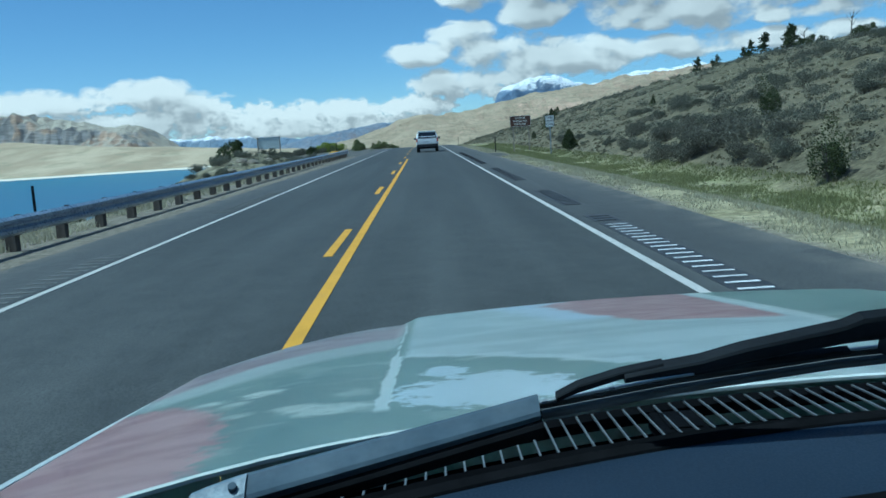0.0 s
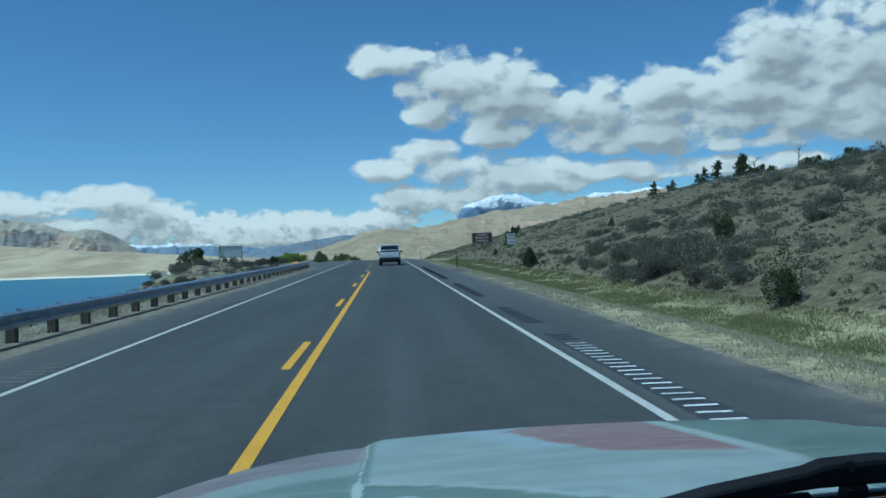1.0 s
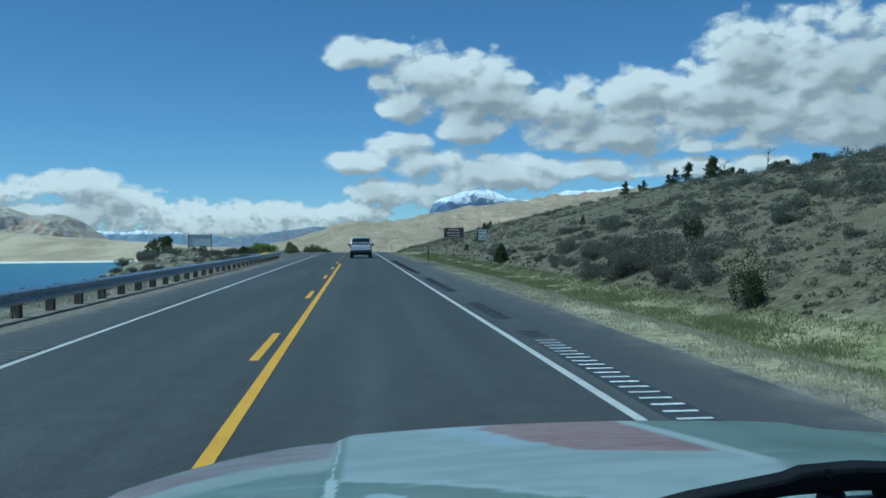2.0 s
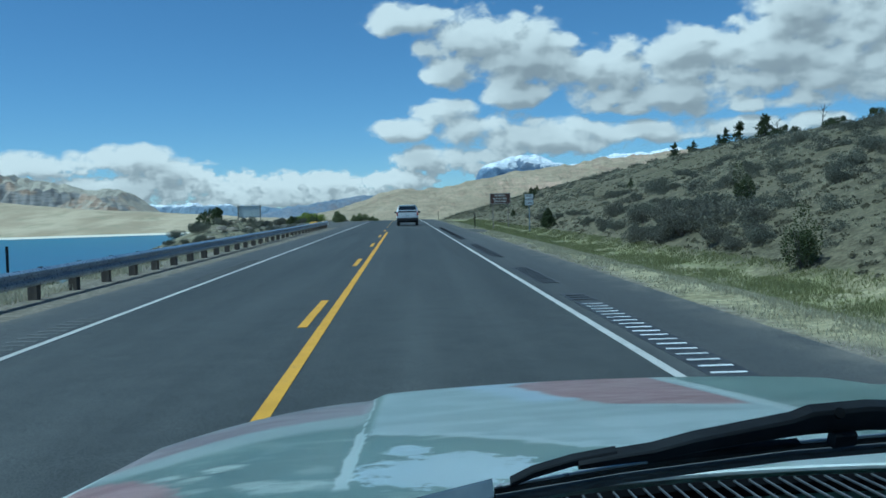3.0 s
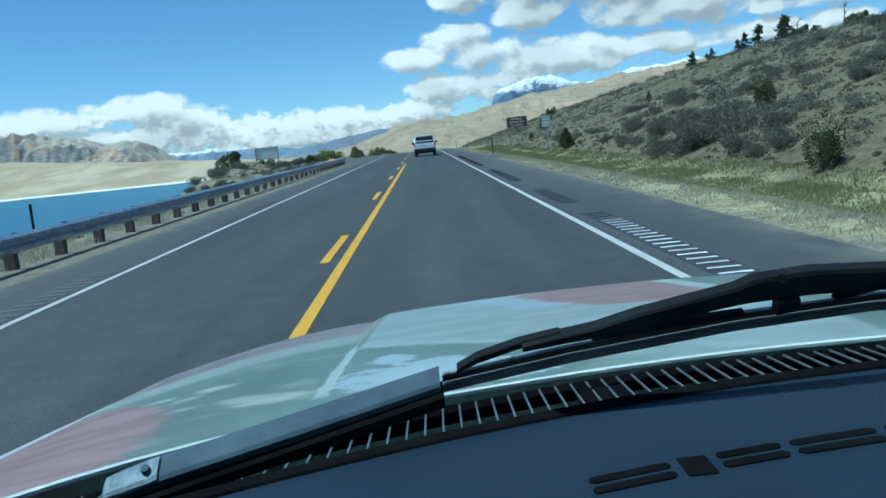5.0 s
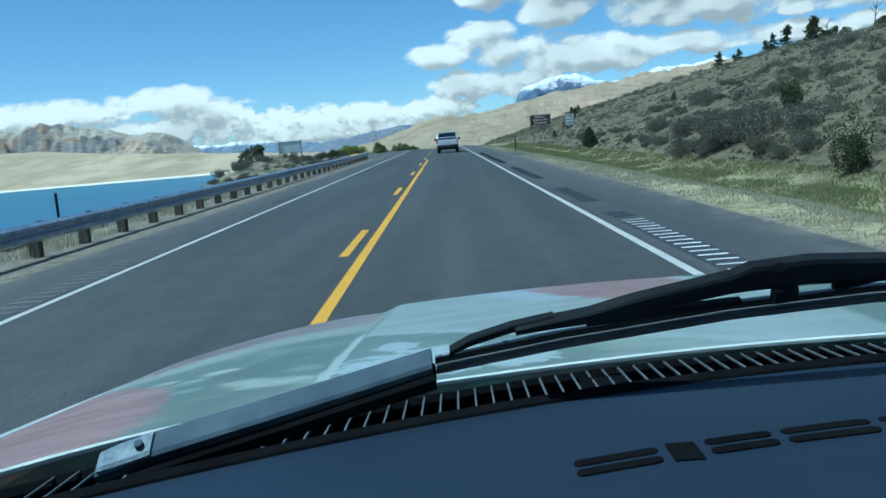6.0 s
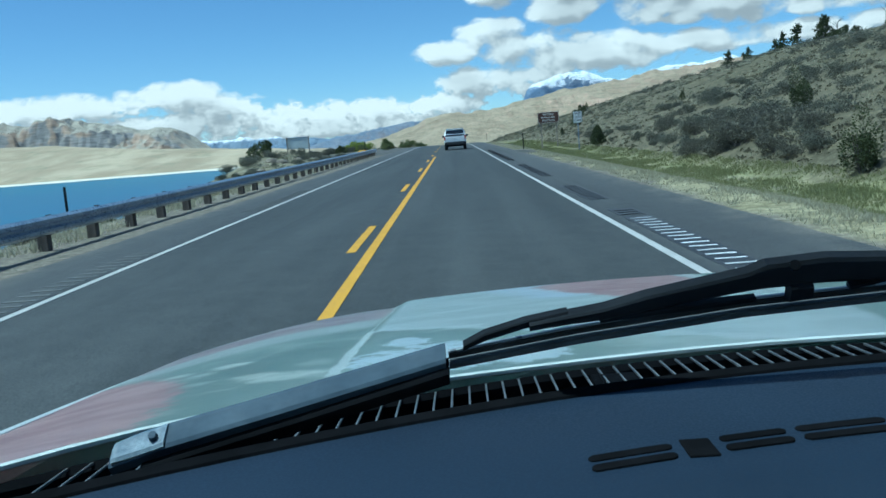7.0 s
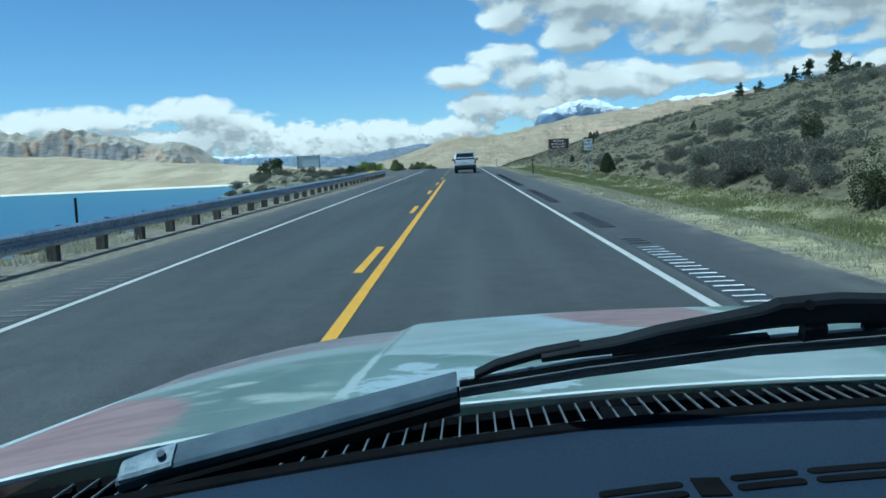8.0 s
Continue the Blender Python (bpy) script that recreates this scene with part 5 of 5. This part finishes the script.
def build_suv(x, y):
    z = float(grade(y))
    t = thing("suv", x, y, z, "white SUV with dark rear window and red tail lamps", "car")
    def ring(yy, half, top, z0, z1, r):
        return [(-half, yy, z0), (-half - 0.02, yy, (z0 + z1) / 2), (-top, yy, z1 - r), (-top + r * 0.6, yy, z1), (top - r * 0.6, yy, z1), (top, yy, z1 - r), (half + 0.02, yy, (z0 + z1) / 2), (half, yy, z0)]
    part("body", loft([ring(-2.35, 0.86, 0.86, 0.46, 1.06, 0.06), ring(-2.25, 0.92, 0.90, 0.42, 1.10, 0.06), ring(1.2, 0.93, 0.91, 0.40, 1.08, 0.08), ring(2.2, 0.88, 0.84, 0.45, 0.98, 0.12), ring(2.4, 0.78, 0.74, 0.48, 0.90, 0.12)]), TRUCK_WHITE, t, "", True)
    part("cabin", loft([ring(-2.28, 0.88, 0.82, 1.07, 1.26, 0.05), ring(-2.05, 0.87, 0.74, 1.07, 1.72, 0.08), ring(-1.2, 0.87, 0.73, 1.07, 1.77, 0.08), ring(0.4, 0.87, 0.73, 1.07, 1.75, 0.08), ring(1.25, 0.88, 0.82, 1.05, 1.14, 0.04)]), TRUCK_WHITE, t, "", True)
    def pane(a, b, c, d, off):
        return loft([[a, b, c, d], [tuple(Vector(p) + Vector(off)) for p in (a, b, c, d)]])
    part("rear_window", pane((-0.80, -2.315, 1.12), (-0.70, -2.10, 1.62), (0.70, -2.10, 1.62), (0.80, -2.315, 1.12), (0, -0.02, 0.005)), DARK_GLASS, t, "dark tinted rear window")
    for s in (-1, 1):
        part("side_window", pane((s * 0.885, -1.9, 1.12), (s * 0.80, -1.75, 1.60), (s * 0.80, 0.35, 1.62), (s * 0.885, 0.9, 1.14), (s * 0.012, 0, 0)), DARK_GLASS, t)
        bm = bmesh.new()
        box(bm, s * 0.86 - 0.05, s * 0.86 + 0.05, -2.40, -2.28, 0.82, 1.14, 0.02)
        part("tail_lamp", bm, TAIL_RED, t, "red tail lamp")
        bm = bmesh.new()
        box(bm, s * 1.05 - 0.10, s * 1.05 + 0.10, 0.55, 0.65, 1.08, 1.26, 0.03)
        box(bm, s * 0.95 - 0.05, s * 0.95 + 0.05, 0.57, 0.62, 1.10, 1.14)
        part("door_mirror", bm, BLACK_PLASTIC, t)
        bm = bmesh.new()
        rod(bm, (s * 0.62, -1.9, 1.80), (s * 0.62, 0.2, 1.81), 0.02, seg=8)
        for yy in (-1.8, -0.8, 0.1):
            rod(bm, (s * 0.62, yy, 1.72), (s * 0.62, yy, 1.80), 0.018, seg=6)
        part("roof_rail", bm, BLACK_PLASTIC, t)
        for yy in (-1.45, 1.45):
            wheel(t, s * 0.80, yy, lift=0.0155 * yy)
    bm = bmesh.new()
    box(bm, -0.74, 0.74, -2.16, -2.02, 1.66, 1.74, 0.02)
    part("rear_spoiler", bm, TRUCK_WHITE, t)
    bm = bmesh.new()
    box(bm, -0.78, 0.78, -2.395, -2.34, 0.66, 1.05, 0.02)
    g = part("tailgate", bm, TRUCK_WHITE, t)
    bm = bmesh.new()
    box(bm, -0.16, 0.16, -2.41, -2.392, 0.80, 0.93, 0.006)
    part("plate", bm, SIGN_BACK, g, "grey blank plate")
    bm = bmesh.new()
    box(bm, -0.91, 0.91, -2.48, -2.30, 0.40, 0.64, 0.04)
    part("bumper", bm, BLACK_PLASTIC, t, "dark plastic rear bumper")
    bm = bmesh.new()
    box(bm, -0.7, 0.7, -2.2, 2.2, 0.26, 0.48, 0.02)
    part("chassis", bm, BLACK_STEEL, t)
    return t


build_suv(0.82, 74.0)

CX = 1.46           # middle of the car that the camera rides in


def lip_y(X):
    return 0.945 - 0.41 * X * X


def edge_y(X):
    return 0.694 - 0.41 * X * X


def nose_y(X):
    return 2.09 - 1.37 * max(0.0, abs(X) - 0.45) ** 2


def hood_z(X, y):
    z = 1.145 - 0.1083 * (y - 0.96) - 0.0084 * (y - 0.96) * (y - 1.357)
    a = abs(X)
    if a > 0.54:
        z -= 0.045 * ((a - 0.54) / 0.42) ** 2
    lift = 0.014 + 0.016 * (1 - min(1.0, (a / 0.54)) ** 2)
    k = min(1.0, max(0.0, (0.575 - a) / 0.05))
    back = min(1.0, max(0.0, (y - 0.85) / 0.45))
    return z + lift * k * k * (3 - 2 * k) * back * back * (3 - 2 * back)


def hood_point(X, v):
    if v <= 1.0:
        y = lip_y(X) + v * (nose_y(X) - lip_y(X))
        return (X, y, hood_z(X, y) - 0.02 * max(0.0, (v - 0.9) / 0.1) ** 3)
    k = (v - 1.0) / 0.2
    y = nose_y(X)
    return (X, y + 0.05 * math.sin(k * math.pi / 2), hood_z(X, y) - 0.02 - 0.13 * k * k)


def build_car():
    car = thing("car", CX, 0, 0, "old car with faded green hood, pink primer patches", "car")
    us = sorted(set([round(u, 4) for u in list(np.linspace(-0.96, 0.96, 65)) + [s * v for s in (-1, 1) for v in (0.525, 0.535, 0.545, 0.555, 0.565, 0.575)]]))
    vs = list(np.linspace(0, 0.9, 28)) + list(np.linspace(0.92, 1.0, 6)) + list(np.linspace(1.03, 1.2, 6))
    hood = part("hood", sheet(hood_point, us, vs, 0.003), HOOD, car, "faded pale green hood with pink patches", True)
    # pale rear lip
    bm = bmesh.new()
    xs = np.linspace(-0.95, 0.95, 39)
    for a, b in zip(xs, xs[1:]):
        rod(bm, (a, lip_y(a), hood_z(a, lip_y(a)) + 0.002), (b, lip_y(b), hood_z(b, lip_y(b)) + 0.002), 0.0034, seg=6)
    part("rear_lip", bm, LIP, hood, "pale worn rear edge", True)
    # rolled side edges; pale rods put the edge highlight into shape and colour
    for s in (-1, 1):
        ys = np.linspace(lip_y(0.96), nose_y(0.96) - 0.10, 22)
        bm = bmesh.new()
        for k, (a, b) in enumerate(zip(ys, ys[1:])):
            w = 0.0075 - 0.00032 * k
            rod(bm, (s * 0.960, a, hood_z(0.96, a) + 0.001 - 0.0002 * k), (s * 0.960, b, hood_z(0.96, b) + 0.0008 - 0.0002 * k), w, w - 0.00032, seg=6)
        part("side_edge", bm, LIP, hood, "side edge, its highlight put in as a pale rod", True)
        bm = bmesh.new()
        top = [hood_z(0.96, y) - 0.015 for y in ys]
        rings = []
        for y, z in zip(ys, top):
            rings.append([(s * 0.955, y, z), (s * 1.0, y, z - 0.05), (s * 1.02, y, z - 0.25), (s * 1.0, y, 0.42), (s * 0.95, y, 0.42), (s * 0.93, y, z - 0.03)])
        part("fender", loft(rings), FENDER, car, "faded green front fender", True)
        bm = bmesh.new()
        box(bm, s * 0.985 - 0.03, s * 0.985 + 0.03, -0.95, 0.55, 0.42, 1.12, 0.02)
        part("door", bm, FENDER, car)
        rod_bm = bmesh.new()
        rod(rod_bm, (s * 0.93, edge_y(0.93), 1.14), (s * 0.88, edge_y(0.88) - 0.47, 1.70), 0.035, 0.03, 8)
        part("pillar", rod_bm, FENDER, car)
        bm = bmesh.new()
        box(bm, s * 0.95 - 0.03, s * 0.95 + 0.03, -1.05, -0.90, 0.42, 1.72, 0.02)
        part("rear_pillar", bm, FENDER, car)
        for y in (1.35, -2.0):
            wheel(car, s * 0.86, y, 0.36, lift=0.0155 * y)
    # nose, floor, roof and tail close the shell
    nose = [[(X, nose_y(X) + 0.045, 0.88), (X, nose_y(X) + 0.07, 0.55), (X, nose_y(X) - 0.05, 0.42), (X, nose_y(X) - 0.10, 0.50), (X, nose_y(X) - 0.05, 0.88)] for X in np.linspace(-0.95, 0.95, 21)]
    part("nose", loft(nose), FENDER, car)
    bm = bmesh.new()
    box(bm, -0.94, 0.94, -2.7, 1.95, 0.34, 0.46, 0.02)
    part("floor_pan", bm, BLACK_PLASTIC, car)
    bm = bmesh.new()
    box(bm, -0.93, 0.93, -1.05, 0.26, 1.70, 1.76, 0.025)
    part("roof", bm, FENDER, car)
    bm = bmesh.new()
    box(bm, -0.96, 0.96, -1.10, -1.02, 0.46, 1.20, 0.02)
    part("cab_back", bm, FENDER, car)
    bm = bmesh.new()
    box(bm, -0.98, 0.98, -2.75, -1.11, 0.46, 1.02, 0.05)
    part("tail", bm, FENDER, car)
    # engine bay firewall under the cowl
    bm = bmesh.new()
    box(bm, -0.93, 0.93, 0.30, 0.34, 0.46, 1.05)
    part("firewall", bm, BLACK_PLASTIC, car)

    # cowl: black tray with thin fins
    def tray(u, v):
        y0, y1 = edge_y(u) + 0.004, lip_y(u) - 0.004
        return (u, y0 + v * (y1 - y0), 1.100 + 0.012 * v)
    cowl = part("cowl", sheet(tray, list(np.linspace(-0.94, 0.94, 40)), [0, 0.5, 1], 0.01), VENT_BLACK, car, "black plastic cowl grille", True)
    bm = bmesh.new()
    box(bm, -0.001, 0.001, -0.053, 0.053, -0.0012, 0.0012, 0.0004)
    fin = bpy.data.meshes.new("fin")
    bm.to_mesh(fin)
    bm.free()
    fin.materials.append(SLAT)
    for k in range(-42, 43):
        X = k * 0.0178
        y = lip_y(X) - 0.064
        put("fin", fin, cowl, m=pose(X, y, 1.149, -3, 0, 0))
    for off, zz, r, nm in ((-0.008, 1.1365, 0.0105, "front_rail"), (-0.122, 1.146, 0.009, "rear_rail")):
        bm = bmesh.new()
        xs = np.linspace(-0.90, 0.90, 37)
        for a, b in zip(xs, xs[1:]):
            rod(bm, (a, lip_y(a) + off, zz), (b, lip_y(b) + off, zz), r, seg=6)
        part(nm, bm, RAIL_BLACK, cowl, "", True)
    bm = bmesh.new()
    cy = lip_y(0.24) - 0.070
    box(bm, -0.262, -0.212, cy - 0.034, cy + 0.034, 1.128, 1.1475, 0.003)
    box(bm, -0.254, -0.220, cy - 0.024, cy + 0.024, 1.1475, 1.1495, 0.0008)
    part("washer_cap", bm, RAIL_BLACK, cowl, "small square black cap")

    # dashboard: flat top, crease, slope to the cabin
    def dash_pt(u, v):
        e = edge_y(u)
        pts = [(e - 0.004, 1.160), (e, 1.190), (e - 0.012, 1.1995), (e - 0.10, 1.2025), (e - 0.185, 1.2005), (e - 0.20, 1.199), (e - 0.215, 1.194), (e - 0.33, 1.165), (e - 0.42, 1.10), (e - 0.43, 0.85)]
        y, z = pts[int(v)]
        return (u, y, z)
    dash = part("dashboard", sheet(dash_pt, list(np.linspace(-0.93, 0.93, 63)), list(range(10))), DASH, car, "navy blue grained dashboard", True)
    bm = bmesh.new()
    xs = np.linspace(-0.92, 0.92, 47)
    for a, b in zip(xs, xs[1:]):
        rod(bm, (a, edge_y(a) - 0.007, 1.1945), (b, edge_y(b) - 0.007, 1.1945), 0.0105, seg=8)
    part("edge_seal", bm, VENT_BLACK, dash, "black rubber seal at the windscreen foot", True)

    # near-flat black strips stand in for the shade inside the slots
    def slot(x0, x1, off, wide):
        rings = []
        for q in np.sin(np.linspace(-math.pi / 2, math.pi / 2, 17)):
            x = (x0 + x1) / 2 + (x1 - x0) / 2 * q
            e = edge_y(x - CX) - off
            w = wide / 2 * math.sqrt(max(0.02, 1 - max(0.0, (abs(q) - 0.86) / 0.14) ** 2))
            rings.append([(x - CX, e - w, 1.1990), (x - CX, e - w * 0.9, 1.2022), (x - CX, e + w * 0.9, 1.2022), (x - CX, e + w, 1.1990)])
        part("vent_slot", loft(rings), VENT_BLACK, dash, "defroster slot, its dark recess put in as black")
    for x0, x1 in ((1.142, 1.197), (1.229, 1.274), (1.281, 1.342), (1.349, 1.41), (1.417, 1.48), (1.487, 1.55), (1.557, 1.62)):
        slot(x0, x1, 0.147, 0.0105)
        slot(x0, x1, 0.162, 0.0105)
    bm = bmesh.new()
    y = edge_y(1.213 - CX)
    box(bm, 1.2035 - CX, 1.2225 - CX, y - 0.170, y - 0.141, 1.199, 1.2025, 0.0008)
    part("sensor_square", bm, VENT_BLACK, dash, "small square sensor cover")

    # windscreen
    def glass_pt(u, v):
        z = 1.195 + 0.50 * v
        return (u * (1 - 0.05 * v), edge_y(u) + 0.016 - 0.45 * v, z)
    g = part("windscreen", sheet(glass_pt, list(np.linspace(-0.92, 0.92, 41)), list(np.linspace(0, 1, 9))), GLASS, car, "clear windscreen", True)
    g.visible_shadow = False
    build_wiper(car)
    return car


def bar(pts, widths, heights, tilt=0.6):
    """A flat bar along points (x in the world, y, z), its face leaning back like the glass."""
    rings = []
    for (x, y, z), w, h in zip(pts, widths, heights):
        up = Vector((0, -math.sin(tilt), math.cos(tilt)))
        out = Vector((0, -math.cos(tilt), -math.sin(tilt)))
        c = Vector((x - CX, y, z))
        rings.append([c + up * h * a + out * w * b for a, b in ((-0.5, -0.5), (-0.5, 0.35), (-0.35, 0.5), (0.35, 0.5), (0.5, 0.35), (0.5, -0.5))])
    return loft(rings)


def build_wiper(car):
    arm = part("wiper_arm", bar([(0.772, 0.664, 1.166), (0.80, 0.662, 1.176), (0.815, 0.66, 1.181), (0.93, 0.65, 1.209), (1.054, 0.636, 1.241)], [0.012] * 5, [0.021, 0.0255, 0.0245, 0.022, 0.0195], -0.9), ARM_GREY, car, "scuffed grey wiper arm")
    part("pivot_cover", bar([(0.775, 0.662, 1.170), (0.79, 0.661, 1.1745), (0.812, 0.659, 1.181), (0.822, 0.658, 1.184)], [0.0128] * 4, [0.019, 0.0215, 0.0225, 0.0215], -0.9), SCUFFED, arm, "pale scuffed pivot cover")
    bm = bmesh.new()
    rod(bm, (0.812 - CX, 0.655, 1.185), (0.812 - CX, 0.6515, 1.1895), 0.0040, 0.0034, 10)
    part("bolt", bm, ARM_GREY, arm)
    # black bar puts the shade on the arm's lower side into colour
    part("arm_edge", bar([(0.80, 0.658, 1.160), (0.93, 0.648, 1.194), (1.056, 0.634, 1.229)], [0.02] * 3, [0.013, 0.013, 0.013], 0.35), VENT_BLACK, arm, "arm underside, its shade put in as black")
    blade = part("wiper_blade", bar([(1.068, 0.64, 1.247), (1.085, 0.64, 1.254), (1.117, 0.64, 1.262), (1.150, 0.64, 1.2655)], [0.008] * 4, [0.005, 0.007, 0.007, 0.010], 0.35), BLACK_STEEL, car, "black wiper blade")
    part("bridge", bar([(1.120, 0.638, 1.2605), (1.150, 0.638, 1.264), (1.178, 0.637, 1.267), (1.21, 0.637, 1.273), (1.286, 0.636, 1.284), (1.30, 0.636, 1.287), (1.345, 0.636, 1.289), (1.405, 0.637, 1.286), (1.52, 0.640, 1.278), (1.66, 0.645, 1.266)], [0.012] * 10, [0.006, 0.008, 0.010, 0.013, 0.016, 0.0205, 0.0215, 0.0195, 0.014, 0.009], 0.35), BLACK_STEEL, blade)
    bm = bmesh.new()
    rod(bm, (1.320 - CX, 0.634, 1.291), (1.320 - CX, 0.627, 1.294), 0.0042, seg=10)
    part("rivet", bm, VENT_BLACK, blade)
    bm = bar([(1.318, 0.637, 1.272), (1.335, 0.637, 1.273)], [0.012, 0.012], [0.014, 0.012], 0.35)
    part("clip", bm, BLACK_STEEL, blade)
    part("claw", bar([(1.175, 0.642, 1.2605), (1.21, 0.642, 1.2635), (1.26, 0.642, 1.266), (1.295, 0.643, 1.268)], [0.008] * 4, [0.005, 0.006, 0.005, 0.003], 0.35), BLACK_STEEL, blade)
    part("claw", bar([(1.365, 0.640, 1.2725), (1.40, 0.640, 1.279), (1.48, 0.642, 1.276), (1.56, 0.645, 1.266)], [0.008] * 4, [0.003, 0.006, 0.006, 0.004], 0.35), BLACK_STEEL, blade)
    path = [(1.056, 0.648, 1.2385), (1.158, 0.648, 1.2515), (1.289, 0.648, 1.2635), (1.40, 0.649, 1.268), (1.52, 0.652, 1.264), (1.68, 0.656, 1.255)]
    part("rubber", bar(path, [0.004] * 6, [0.005] * 6, 0.35), RUBBER, blade)
    part("spine", bar([(x, y - 0.002, z + 0.0036) for x, y, z in path], [0.0028] * 6, [0.0018] * 6, 0.35), SPINE, blade, "thin steel spine")
    part("lower_rubber", bar([(x, y + 0.003, z - 0.008) for x, y, z in path], [0.008] * 6, [0.006] * 6, 0.35), RUBBER_GREY, blade)


FENDER = plain("faded_green_body_paint", (0.20, 0.29, 0.27), (0.30, 0.37, 0.35), 3.0, 0.45, coat=0.1)
SCUFFED = plain("pale_scuffed_grey_paint", (0.10, 0.135, 0.17), (0.26, 0.31, 0.345), 45.0, 0.5, fine=140.0)
VENT_BLACK = plain("matt_black_vent", (0.0055, 0.006, 0.0068), (0.0095, 0.010, 0.0115), 20.0, 0.95, spec=0.0)
RAIL_BLACK = plain("deep_black_plastic", (0.0022, 0.0025, 0.0032), (0.0045, 0.005, 0.006), 20.0, 0.9, spec=0.05)
SPINE = plain("bright_steel_spine", (0.35, 0.37, 0.38), (0.5, 0.52, 0.53), 20.0, 0.35, 0.6)
RUBBER_GREY = plain("dusty_grey_rubber", (0.05, 0.054, 0.057), (0.085, 0.09, 0.094), 20.0, 0.75)


def glass_material():
    m, n, b = material("windscreen_glass")
    m.node_tree.nodes.remove(b)
    tr, gl, mx = n.add("ShaderNodeBsdfTransparent"), n.add("ShaderNodeBsdfGlossy"), n.add("ShaderNodeMixShader")
    tr.inputs[0].default_value = (0.97, 0.985, 0.98, 1)
    gl.inputs["Roughness"].default_value = 0.02
    mx.inputs[0].default_value = 0.03
    n.put(mx.inputs[1], tr.outputs[0])
    n.put(mx.inputs[2], gl.outputs[0])
    n.put(m.node_tree.nodes["Material Output"].inputs[0], mx.outputs[0])
    return m


GLASS = glass_material()
build_car()
